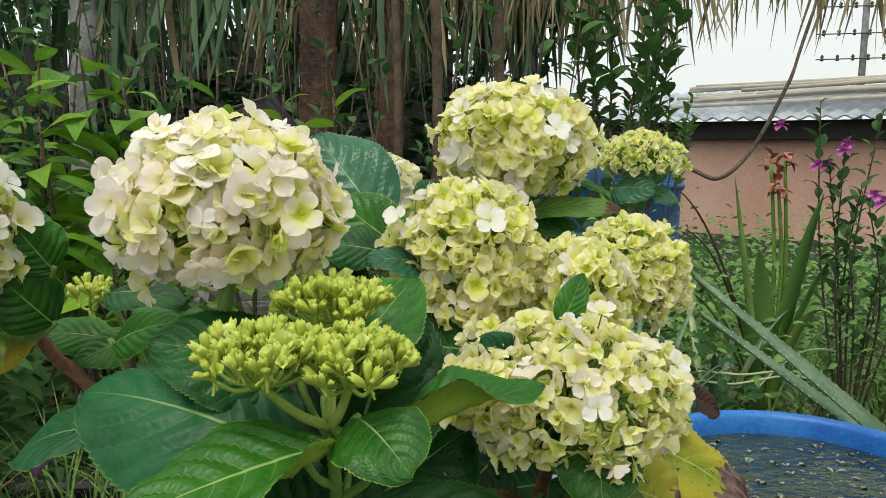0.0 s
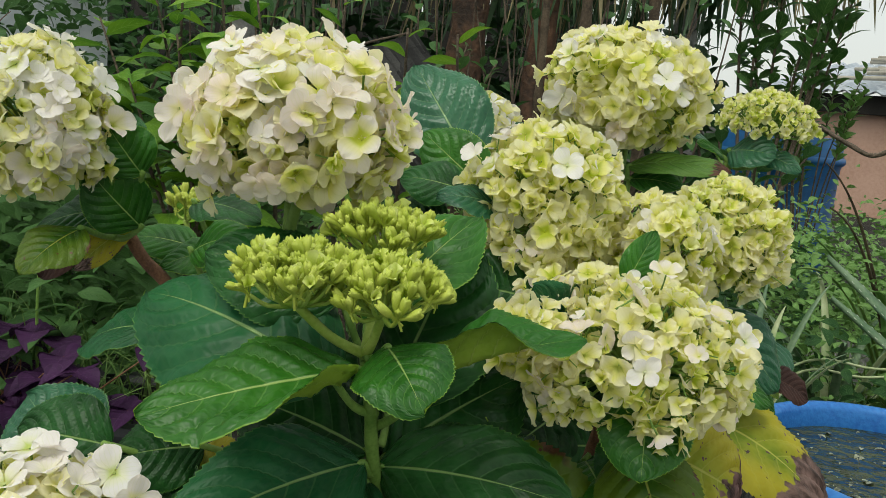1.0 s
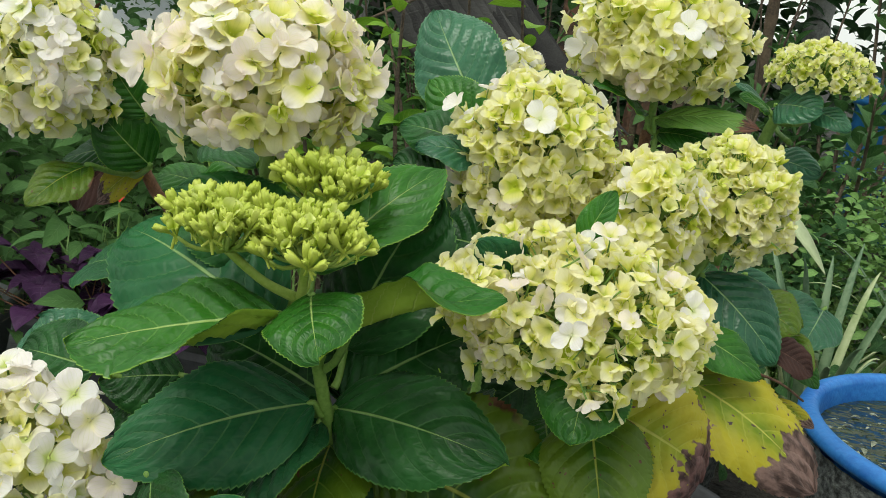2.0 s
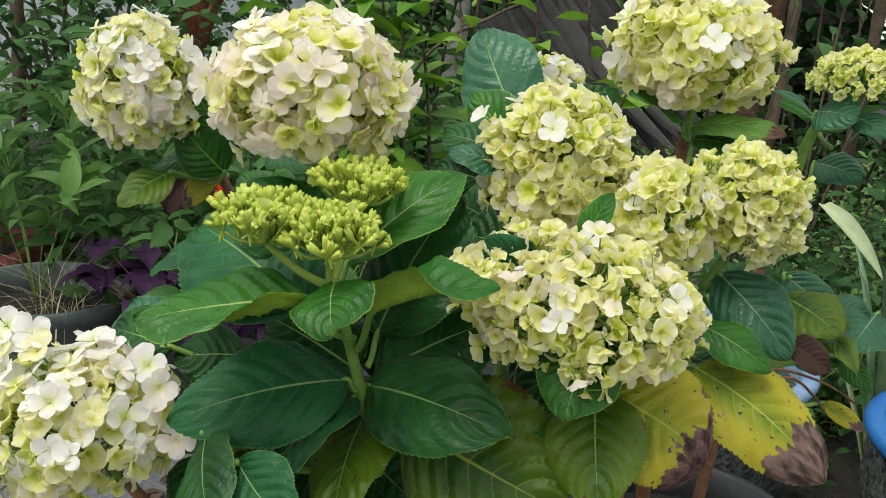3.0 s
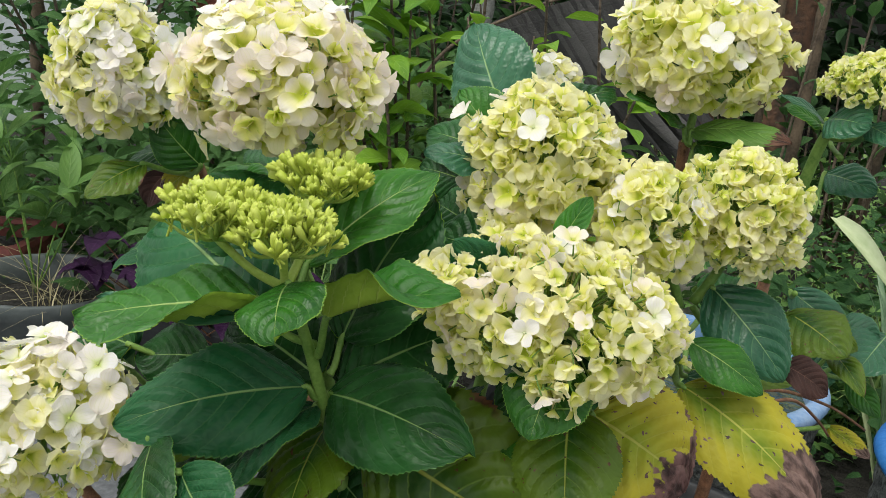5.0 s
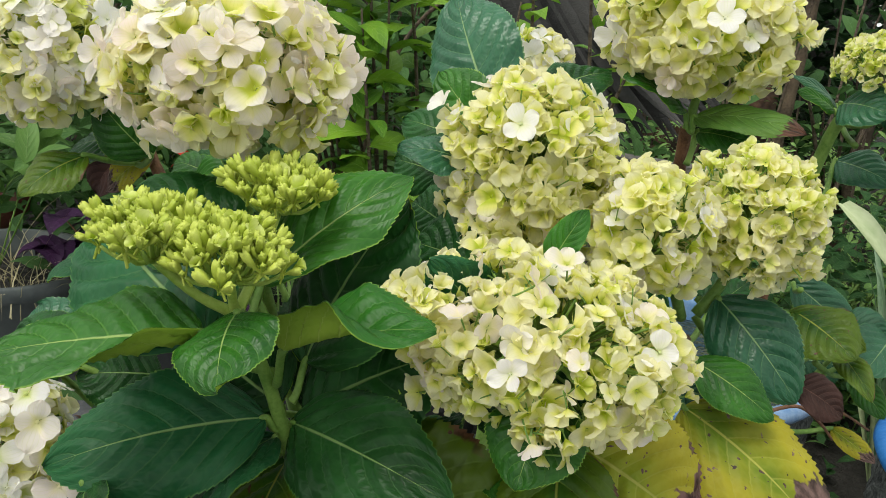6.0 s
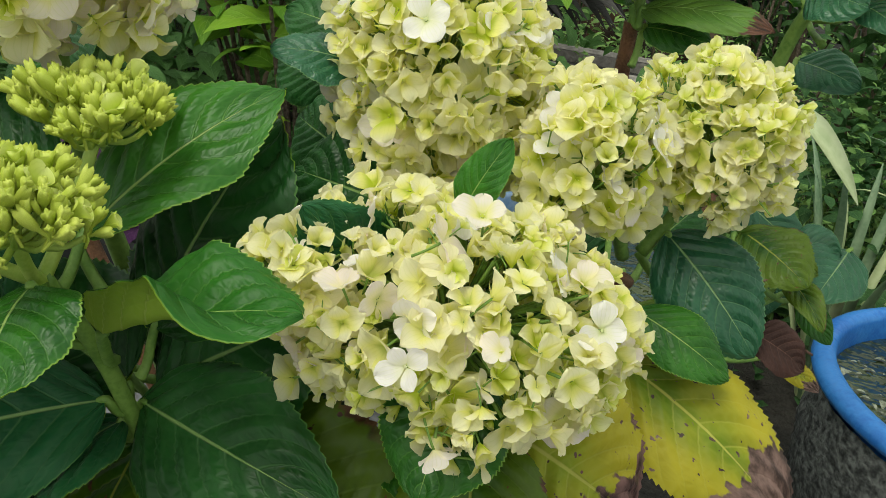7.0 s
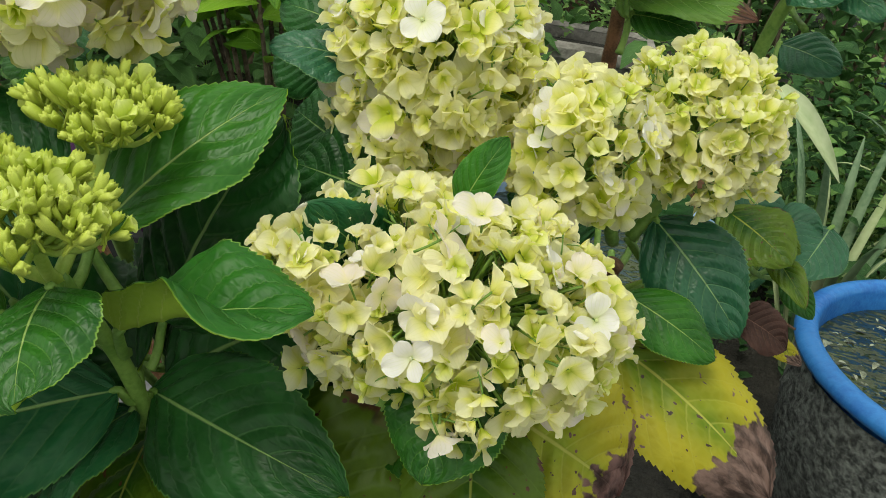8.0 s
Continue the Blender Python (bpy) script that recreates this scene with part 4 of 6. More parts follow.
hydrangea_leaf(back, (0.190, 0.997, 0.728), (0.158, 0.972, 0.744), 0.026, (-0.1, -0.6, 0.8), leaf_green, 0.05, 0.1, stem=(0.215, 0.99, 0.72))
hydrangea_leaf(back, (0.187, 1.042, 0.728), (0.145, 1.000, 0.755), 0.024, (-0.1, -0.6, 0.8), leaf_teal, 0.05, 0.1, stem=(0.215, 0.99, 0.70))
hydrangea_leaf(back, (0.197, 1.044, 0.676), (0.252, 1.016, 0.670), 0.045, (0.1, -0.8, 0.6), leaf_teal, 0.05, 0.1, stem=(0.2, 0.99, 0.64))
hydrangea_leaf(back, (0.192, 1.013, 0.518), (0.272, 1.019, 0.501), 0.045, (0.05, -0.85, 0.5), leaf_olive, 0.05, 0.08, stem=(0.2, 0.99, 0.5))
hydrangea_leaf(back, (0.183, 1.107, 0.524), (0.259, 1.101, 0.483), 0.05, (0.1, -0.85, 0.5), leaf_teal, 0.05, 0.1, stem=(0.2, 1.0, 0.55))
hydrangea_leaf(back, (0.203, 1.092, 0.443), (0.257, 1.101, 0.447), 0.07, (0.1, -0.8, 0.6), leaf_teal, 0.05, 0.08, stem=(0.2, 1.0, 0.45))
hydrangea_leaf(back, (0.266, 1.082, 0.445), (0.307, 1.071, 0.414), 0.03, (0.2, -0.85, 0.45), leaf_green, 0.05, 0.15, stem=(0.23, 1.0, 0.48))
hydrangea_leaf(back, (0.260, 1.050, 0.394), (0.309, 1.037, 0.378), 0.024, (0.1, -0.8, 0.6), leaf_yellow, 0.05, 0.15, stem=(0.2, 0.99, 0.4), label='small pale yellowing leaf')
hydrangea_leaf(back, (0.140, 0.832, 0.495), (0.234, 0.866, 0.504), 0.04, (0.05, -0.6, 0.8), leaf_olive, 0.04, 0.06, stem=(0.12, 0.9, 0.5))
hydrangea_leaf(back, (0.130, 0.863, 0.460), (0.196, 0.881, 0.470), 0.05, (0.05, -0.7, 0.7), leaf_teal, 0.04, 0.06, stem=(0.12, 0.92, 0.45))
hydrangea_leaf(front, (0.149, 0.816, 0.562), (0.171, 0.852, 0.591), 0.05, (0.1, -0.8, 0.6), leaf_dark, 0.05, 0.1, stem=(0.15, 0.75, 0.56))
hydrangea_leaf(front, (0.121, 0.805, 0.562), (0.060, 0.767, 0.582), 0.06, (-0.1, -0.8, 0.6), leaf_dark, 0.05, 0.1, stem=(0.14, 0.74, 0.55))
hydrangea_leaf(front, (-0.075, 0.500, 0.632), (-0.165, 0.488, 0.654), 0.072, (0.1, -0.72, 0.68), leaf_dark, 0.05, 0.08, stem=(-0.046, 0.505, 0.58))
hydrangea_leaf(front, (-0.312, 0.568, 0.637), (-0.324, 0.515, 0.610), 0.050, (0.1, -0.75, 0.65), leaf_olive, 0.05, 0.1, stem=(-0.33, 0.66, 0.62), label='green leaf yellowing along its edge')
hydrangea_leaf(back, (0.238, 1.096, 0.489), (0.287, 1.078, 0.504), 0.062, (0.1, -0.7, 0.7), leaf_teal, 0.05, 0.06, stem=(0.2, 1.0, 0.45))
hydrangea_leaf(back, (0.294, 1.099, 0.503), (0.275, 1.024, 0.474), 0.066, (0.1, -0.75, 0.65), leaf_teal, 0.05, 0.06, stem=(0.22, 1.0, 0.45))
hydrangea_leaf(back, (0.246, 1.031, 0.486), (0.288, 0.977, 0.468), 0.030, (0.1, -0.7, 0.7), leaf_olive, 0.08, 0.3, stem=(0.22, 1.0, 0.45), label='curled yellow-green leaf')
hydrangea_leaf(front, (-0.050, 0.560, 0.500), (-0.058, 0.604, 0.604), 0.120, (0, -0.95, 0.3), leaf_dark, 0.05, 0.06, stem=(-0.046, 0.53, 0.48))
hydrangea_leaf(front, (0.153, 0.775, 0.511), (0.223, 0.764, 0.509), 0.050, (0.1, -0.7, 0.7), leaf_teal, 0.05, 0.06, stem=(0.15, 0.74, 0.54))
hydrangea_leaf(back, (0.199, 1.017, 0.521), (0.264, 0.976, 0.505), 0.070, (0.1, -0.75, 0.65), leaf_olive, 0.05, 0.06, stem=(0.2, 1.0, 0.5))
hydrangea_leaf(front, (-0.065, 0.397, 0.496), (0.003, 0.378, 0.473), 0.056, (-0.1, -0.85, 0.5), leaf_deep, 0.05, 0.12, stem=(-0.06, 0.56, 0.42))
hydrangea_leaf(front, (0.068, 0.755, 0.496), (0.014, 0.688, 0.461), 0.090, (0, -0.8, 0.6), leaf_dark, 0.05, 0.1, stem=(0.09, 0.72, 0.45))
hydrangea_leaf(front, (0.112, 0.740, 0.470), (0.048, 0.711, 0.470), 0.090, (0, -0.8, 0.6), leaf_dark, 0.05, 0.1, stem=(0.12, 0.74, 0.42))
hydrangea_leaf(front, (-0.262, 0.505, 0.478), (-0.330, 0.530, 0.512), 0.085, (0.1, -0.75, 0.65), leaf_teal, 0.05, 0.08, stem=(-0.18, 0.54, 0.42))
hydrangea_leaf(front, (0.160, 0.640, 0.598), (0.062, 0.626, 0.566), 0.090, (0, -0.92, 0.38), leaf_dark, 0.05, 0.06, stem=(0.14, 0.70, 0.55))
hydrangea_leaf(front, (-0.111, 0.414, 0.496), (-0.048, 0.356, 0.464), 0.056, (-0.2, -0.85, 0.5), leaf_dark, 0.05, 0.10, stem=(-0.10, 0.58, 0.44))
stem("twig", [(0.195, 0.867, 0.461), (0.227, 0.934, 0.457), (0.250, 0.987, 0.424), (0.264, 1.023, 0.394)], [0.002, 0.0018, 0.0016, 0.0014], stem_red, back, "thin bare brown twig")
stem("twig", [(0.203, 0.889, 0.476), (0.225, 0.957, 0.456), (0.262, 1.031, 0.424), (0.296, 1.100, 0.383)], [0.002, 0.0018, 0.0016, 0.0014], stem_red, back, "thin bare brown twig")

# ---- ground and built things ----
soil = plain("soil", (0.009, 0.009, 0.008), (0.036, 0.033, 0.027), 3.0, 0.95, 0.8, 0.03, fine=60.0)
concrete = plain("concrete", (0.075, 0.080, 0.085), (0.185, 0.192, 0.202), 4.0, 0.85, 0.35, 0.004, fine=90.0)
pink_plaster = plain("pink_plaster", (0.48, 0.29, 0.21), (0.60, 0.39, 0.30), 1.2, 0.85, 0.3, 0.006, fine=30.0)
white_plaster = plain("white_plaster", (0.55, 0.60, 0.62), (0.72, 0.76, 0.78), 1.5, 0.8, 0.2, 0.005)
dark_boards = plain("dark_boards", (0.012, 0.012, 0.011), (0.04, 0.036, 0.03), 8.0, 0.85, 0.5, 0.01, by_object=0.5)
tin = plain("tin", (0.34, 0.39, 0.45), (0.62, 0.66, 0.70), 2.0, 0.4, 0.2, 0.004)
tin.node_tree.nodes["Principled BSDF"].inputs["Metallic"].default_value = 0.6
bamboo = plain("bamboo", (0.26, 0.24, 0.19), (0.46, 0.43, 0.36), 6.0, 0.6, 0.3, 0.006, by_object=0.5)
blue_plastic = plain("blue_plastic", (0.012, 0.085, 0.25), (0.02, 0.13, 0.34), 5.0, 0.4, 0.15, 0.002)
blue_paint = plain("blue_paint", (0.012, 0.10, 0.38), (0.035, 0.19, 0.52), 9.0, 0.38, 0.35, 0.003, fine=120.0)
pale_paint = plain("pale_paint", (0.10, 0.22, 0.42), (0.25, 0.35, 0.50), 12.0, 0.5, 0.35, 0.003, fine=120.0)
rough_rubber = plain("rough_rubber", (0.018, 0.020, 0.019), (0.14, 0.15, 0.14), 90.0, 0.8, 0.9, 0.006, fine=160.0)
grey_plastic = plain("grey_plastic", (0.080, 0.094, 0.092), (0.135, 0.150, 0.146), 6.0, 0.55, 0.25, 0.002)
black_plastic = plain("black_plastic", (0.012, 0.013, 0.014), (0.035, 0.037, 0.04), 8.0, 0.45, 0.2, 0.002)
terracotta = plain("terracotta", (0.115, 0.030, 0.025), (0.190, 0.052, 0.040), 5.0, 0.7, 0.3, 0.003)
old_concrete = plain("old_concrete", (0.15, 0.14, 0.125), (0.33, 0.31, 0.28), 8.0, 0.9, 0.6, 0.008)
grass_blade = plain("grass_blade", (0.07, 0.16, 0.03), (0.22, 0.33, 0.08), 3.0, 0.6, 0.0)
straw = plain("straw", (0.30, 0.26, 0.13), (0.48, 0.43, 0.26), 8.0, 0.7, 0.0)
agave_green = plain("agave_green", (0.075, 0.145, 0.070), (0.18, 0.26, 0.145), 12.0, 0.5, 0.2, 0.002)
pale_blade = plain("pale_blade", (0.28, 0.36, 0.16), (0.44, 0.50, 0.28), 9.0, 0.5, 0.2, 0.001)
red_petal = plain("red_petal", (0.34, 0.09, 0.06), (0.50, 0.20, 0.14), 20.0, 0.6, 0.0)
magenta_petal = plain("magenta_petal", (0.42, 0.06, 0.36), (0.60, 0.16, 0.52), 20.0, 0.6, 0.0)
orange_dry = plain("orange_dry", (0.35, 0.10, 0.03), (0.55, 0.22, 0.08), 20.0, 0.7, 0.0)


def water_material():
    m, nt, b = blank("water", 0.03, 0.6)
    n = noise_tex(nt, 9.0, 4.0)
    c = mix(nt, ramp01(nt, n, 0.4, 0.65), (0.016, 0.026, 0.008), (0.042, 0.058, 0.018))
    nt.links.new(c, b.inputs["Base Color"])
    stretch = nt.nodes.new("ShaderNodeMapping")
    stretch.inputs["Scale"].default_value = (1.0, 1.15, 1.0)
    tc = nt.nodes.new("ShaderNodeTexCoord")
    nt.links.new(tc.outputs["Object"], stretch.inputs["Vector"])
    bump(nt, noise_tex(nt, 34.0, 2.0, stretch.outputs[0]), 0.9, 0.02, b)
    return m


water = water_material()
# olive debris colour, lightened to imitate sky reflections on the ripples
scrap_glint = plain("scrap_glint", (0.05, 0.06, 0.03), (0.34, 0.36, 0.26), 60.0, 0.18, 0.3, 0.002)


def box_mesh(name, size, material, bevel=0.004, m=None):
    bm = bmesh.new()
    bmesh.ops.create_cube(bm, size=1.0, matrix=(m or Matrix()) @ Matrix.Diagonal((*size, 1)))
    if bevel:
        bmesh.ops.bevel(bm, geom=bm.edges[:], offset=bevel, segments=2, affect="EDGES", profile=0.5)
    me = bpy.data.meshes.new(name)
    bm.to_mesh(me)
    bm.free()
    me.materials.append(material)
    return me


def ground_sheet():
    n = 90
    xs = np.sign(np.linspace(-1, 1, n)) * np.abs(np.linspace(-1, 1, n)) ** 3 * 160
    verts, faces = [], []
    for y in xs:
        for x in xs:
            far = min(1.0, max(0.0, (math.hypot(x, y - 1) - 1.8) / 3))
            z = -0.03 + 0.07 * far * noise.noise((x * 0.6, y * 0.6, 3.1))
            verts.append((x, y + 1.0, z))
    for i in range(n - 1):
        for j in range(n - 1):
            k = i * n + j
            faces.append((k, k + 1, k + n + 1, k + n))
    return put("ground", mesh_of("ground", verts, faces, soil))


tagged(ground_sheet(), "bare brown garden soil with weeds", "ground", kind="structure")
slab = put("pavement", box_mesh("pavement", (5.6, 4.0, 0.12), concrete, 0.01, pose(-1.85, -0.60, -0.06)))
tagged(slab, "grey concrete yard slab", "pavement", kind="structure")

# shed wall with tin roof and bamboo poles
yaw_shed = -42.0
shed_m = pose(4.02, 8.13, -0.09, 0, 0, yaw_shed)
wall = put("wall_north", box_mesh("wall_north", (6.4, 0.2, 1.26), pink_plaster, 0.01), m=shed_m @ pose(0, 0, 0.60))
tagged(wall, "salmon-pink plastered shed wall", "wall", kind="structure")
# near-black beam; its colour and depth stand in for shade under the eave
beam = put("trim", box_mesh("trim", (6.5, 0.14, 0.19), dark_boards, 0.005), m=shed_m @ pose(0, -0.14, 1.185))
tagged(beam, "eave beam coloured dark for the shade under the roof", "beam", kind="structure")


def roof_sheet():
    verts, faces = [], []
    n, rows = 260, 6
    for i in range(rows + 1):
        y = -0.35 + 1.6 * i / rows
        for j in range(n + 1):
            x = -3.35 + 6.7 * j / n
            verts.append((x, y, 1.30 + 0.26 * (y + 0.35) + 0.018 * math.sin(j * 2 * math.pi / 6.5)))
    for i in range(rows):
        for j in range(n):
            k = i * (n + 1) + j
            faces.append((k, k + 1, k + n + 2, k + n + 1))
    k0 = len(verts)
    verts += [(x, y, z - 0.012) for x, y, z in verts]
    faces += [tuple(i + k0 for i in reversed(q)) for q in faces]
    return mesh_of("roof", verts, faces, tin)


roof = put("roof", roof_sheet(), m=shed_m)
tagged(roof, "weathered corrugated tin roof", "roof", kind="structure")
for i in range(14):
    y = -0.05 + 0.09 * i
    x0, x1 = -3.2 + random.uniform(0, 1.6), 3.3 + random.uniform(-1.8, 0.3)
    z = 1.36 + 0.26 * (y + 0.35) + random.uniform(0.0, 0.09)
    v, f = tube([(x0, y, z), (0, y + random.uniform(-0.05, 0.05), z + 0.03 + 0.04 * random.random()), (x1, y + random.uniform(-0.3, 0.3), z + random.uniform(-0.08, 0.34))], [0.022, 0.026, 0.018], 8, 5)
    pole = put("bamboo_pole", mesh_of("bamboo_pole", v, f, bamboo), m=shed_m)
    tagged(pole, "dry grey bamboo pole lying on a tin roof", "pole", "bamboo poles on the roof")

white_wall = put("wall_west", box_mesh("wall_west", (4.0, 0.2, 2.3), white_plaster, 0.01), m=pose(-4.3, 3.0, 1.1, 0, 0, 55))
tagged(white_wall, "pale bluish-white house wall behind shrubs", "wall", kind="structure")
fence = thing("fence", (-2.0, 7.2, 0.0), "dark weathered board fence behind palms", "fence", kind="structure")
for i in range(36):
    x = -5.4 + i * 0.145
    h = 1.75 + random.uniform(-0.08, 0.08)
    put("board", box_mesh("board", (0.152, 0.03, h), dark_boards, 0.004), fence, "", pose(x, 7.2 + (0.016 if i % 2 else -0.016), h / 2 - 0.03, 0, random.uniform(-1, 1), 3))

# blue drum
drum = thing("barrel", (0.80, 4.5, 0.0), "blue plastic drum standing against the wall", "barrel")
v, f = lathe([(0.0, 0.0), (0.27, 0.0), (0.285, 0.02), (0.285, 0.26), (0.295, 0.28), (0.295, 0.31), (0.285, 0.33), (0.285, 0.60), (0.295, 0.62), (0.295, 0.65), (0.285, 0.67), (0.283, 0.74), (0.272, 0.745), (0.268, 0.70), (0.0, 0.69)], 40)
put("body", mesh_of("body", v, f, blue_plastic), drum, "", pose(0.80, 4.5, 0.0))
for z in (0.295, 0.635):
    v, f = lathe([(0.293, z - 0.02), (0.303, z - 0.012), (0.306, z), (0.303, z + 0.012), (0.293, z + 0.02)], 40)
    put("hoop", mesh_of("hoop", v, f, blue_plastic), drum, "", pose(0.80, 4.5, 0.0))

# water tubs made from tyres, with painted rims
def water_tub(x, y, scale, paint, label, top):
    k = scale
    tub = thing("water_tub", (x, y, 0.0), label, "tub")
    prof = [(0.0, 0.004), (0.20, 0.004), (0.235, 0.02)] + [(0.235 + 0.037 * math.sin(1.75 * i / 26), 0.02 + 0.18 * i / 26) for i in range(1, 27)]
    v, f = lathe([(r * k, z * top / 0.222) for r, z in prof], 130)
    v = [(px * (1 + 0.026 * noise.noise((px * 70, py * 70, pz * 70))), py * (1 + 0.026 * noise.noise((px * 70, py * 70, pz * 70 + 9))), pz) for px, py, pz in v]
    put("body", mesh_of("body", v, f, rough_rubber), tub, "", pose(x, y, 0.0))
    ring = [(0.262, 0.192), (0.272, 0.193), (0.281, 0.198), (0.285, 0.206), (0.282, 0.215), (0.273, 0.221), (0.263, 0.222), (0.254, 0.218), (0.250, 0.209), (0.250, 0.16), (0.25, 0.11)]
    v, f = lathe([(r * k, top + (z - 0.222) * k) for r, z in ring], 72)
    put("rim", mesh_of("rim", v, f, paint), tub, "painted rolled rim", pose(x, y, 0.0))
    level = top - 0.046 * k
    v, f = lathe([(0.249 * k, level), (0.12 * k, level), (0.0, level)], 48)
    pool = put("water", mesh_of("water", v, f, water), m=pose(x, y, 0.0))
    tagged(pool, "murky still water with floating scraps in a tub", "water", kind="structure")


water_tub(0.553, 1.30, 0.86, blue_paint, "rough black rubber tub with a blue painted rim, full of water", 0.31)
water_tub(-0.01, 1.40, 0.88, pale_paint, "rough black rubber tub with a faded pale blue rim", 0.295)

# pots and troughs
def round_pot(name, at, r, h, material, label):
    pot = thing(name, at, label, "plant pot")
    v, f = lathe([(0.0, 0.0), (r * 0.70, 0.0), (r * 0.73, 0.01), (r * 0.92, h - 0.035), (r, h - 0.032), (r * 1.01, h - 0.004), (r * 0.985, h), (r * 0.92, h - 0.003), (r * 0.88, h - 0.05), (r * 0.86, h - 0.07)], 48)
    put("body", mesh_of("body", v, f, material), pot, "", Matrix.Translation(at))
    v, f = lathe([(r * 0.875, h - 0.055), (r * 0.5, h - 0.045), (0.0, h - 0.05)], 32)
    put("soil", mesh_of("soil", v, f, soil), pot, "", Matrix.Translation(at))
    return pot


round_pot("plant_pot", (-1.155, 1.02, 0.0), 0.17, 0.215, grey_plastic, "grey-green plastic plant pot with weeds")
round_pot("plant_pot", (0.03, 0.63, 0.0), 0.20, 0.27, black_plastic, "black plastic pot under the hydrangea")
round_pot("plant_pot", (0.13, 1.00, 0.0), 0.15, 0.22, black_plastic, "black plastic pot behind the hydrangea")


def box_loops(loops):
    """Rectangular rings (half x, half y, z) joined one to the next."""
    verts, faces = [], []
    for i, (hx, hy, z) in enumerate(loops):
        c = min(hx, hy) * 0.12
        ring = ((hx - c, -hy), (hx, -hy + c), (hx, hy - c), (hx - c, hy), (-hx + c, hy), (-hx, hy - c), (-hx, -hy + c), (-hx + c, -hy))
        verts += [(x, y, z) for x, y in ring]
        if i:
            for k in range(8):
                faces.append(((i - 1) * 8 + k, (i - 1) * 8 + (k + 1) % 8, i * 8 + (k + 1) % 8, i * 8 + k))
    faces.append(tuple(range(7, -1, -1)))
    faces.append(tuple((len(loops) - 1) * 8 + k for k in range(8)))
    return verts, faces


def trough(at, size, turn, material, label, wallthick=0.025):
    t = thing("planter", at, label, "planter")
    m = pose(at[0], at[1], 0, 0, 0, turn)
    x, y, z = size[0] / 2, size[1] / 2, size[2]
    w = wallthick
    v, f = box_loops([(x - 0.02, y - 0.02, 0.0), (x - 0.015, y - 0.015, 0.006), (x, y, z - 0.004), (x - 0.004, y - 0.004, z), (x - w, y - w, z), (x - w, y - w, z - 0.10)])
    put("body", mesh_of("body", v, f, material, smooth=False), t, "", m)
    v, f = box_loops([(x + 0.001, y + 0.001, z - 0.030), (x + 0.014, y + 0.014, z - 0.028), (x + 0.017, y + 0.017, z - 0.002), (x + 0.012, y + 0.012, z + 0.010), (x - 0.010, y - 0.010, z + 0.010), (x - w + 0.004, y - w + 0.004, z + 0.002)])
    put("rim", mesh_of("rim", v, f[:-2], material, smooth=False), t, "", m)
    v, f = box_loops([(x - w - 0.002, y - w - 0.002, z - 0.09), (x - w - 0.002, y - w - 0.002, z - 0.03), (x * 0.6, y * 0.5, z - 0.02)])
    put("soil", mesh_of("soil", v, f, soil), t, "", m)
    return t


trough((-1.69, 1.07, 0.0), (0.52, 0.24, 0.19), 33, terracotta, "terracotta-red plastic trough with leafy plants")
trough((-0.465, 2.41, 0.0), (0.63, 0.26, 0.35), 16, old_concrete, "weathered grey-brown concrete trough")
trough((-0.62, 1.22, 0.0), (0.70, 0.22, 0.20), 8, black_plastic, "black trough with grass and purple oxalis")


# ---- foliage ----
weed_leaf = leaf_material("weed_leaf", (0.09, 0.22, 0.045), (0.24, 0.40, 0.11), (0.3, 0.45, 0.16), pairs=5.0, rand=0.6)
def small_leaf(material, width=0.42, seed=0, rows=7, cols=4, droop=0.08, fold=0.25, arch=0.08, widest=0.5):
    random.seed(100 + seed)
    v, f, uv = leaf_grid(1.0, width, arch, fold, droop, 0.06, rows, cols, widest)
    return mesh_of("leaf", v, f, material, uv)


pot_leaf = leaf_material("pot_leaf", (0.035, 0.11, 0.028), (0.15, 0.29, 0.06), (0.22, 0.34, 0.11), pairs=6.0, rand=0.7, through_light=0.3)
POTTED = [small_leaf(pot_leaf, w, i + 21, droop=d) for i, (w, d) in enumerate(((0.34, 0.05), (0.44, 0.12), (0.30, 0.2), (0.40, 0.0)))]
SHRUB = [small_leaf(shrub_leaf, w, i, droop=d, fold=0.14) for i, (w, d) in enumerate(((0.46, 0.05), (0.52, 0.12), (0.48, 0.2), (0.44, 0.0)))]
GARDEN = [small_leaf(garden_leaf, w, i + 9, droop=d) for i, (w, d) in enumerate(((0.40, 0.05), (0.5, 0.12), (0.34, 0.2), (0.55, 0.0)))]


def leaf_towards(at, way, length, roll=0.0):
    x = Vector(way).normalized()
    up = Vector((0, 0, 1)) if abs(x.z) < 0.92 else Vector((0, 1, 0))
    z = (up - x * up.dot(x)).normalized()
    m = Matrix((x, z.cross(x), z)).transposed().to_4x4()
    return Matrix.Translation(at) @ m @ pose(0, 0, 0, roll) @ Matrix.Scale(length, 4)


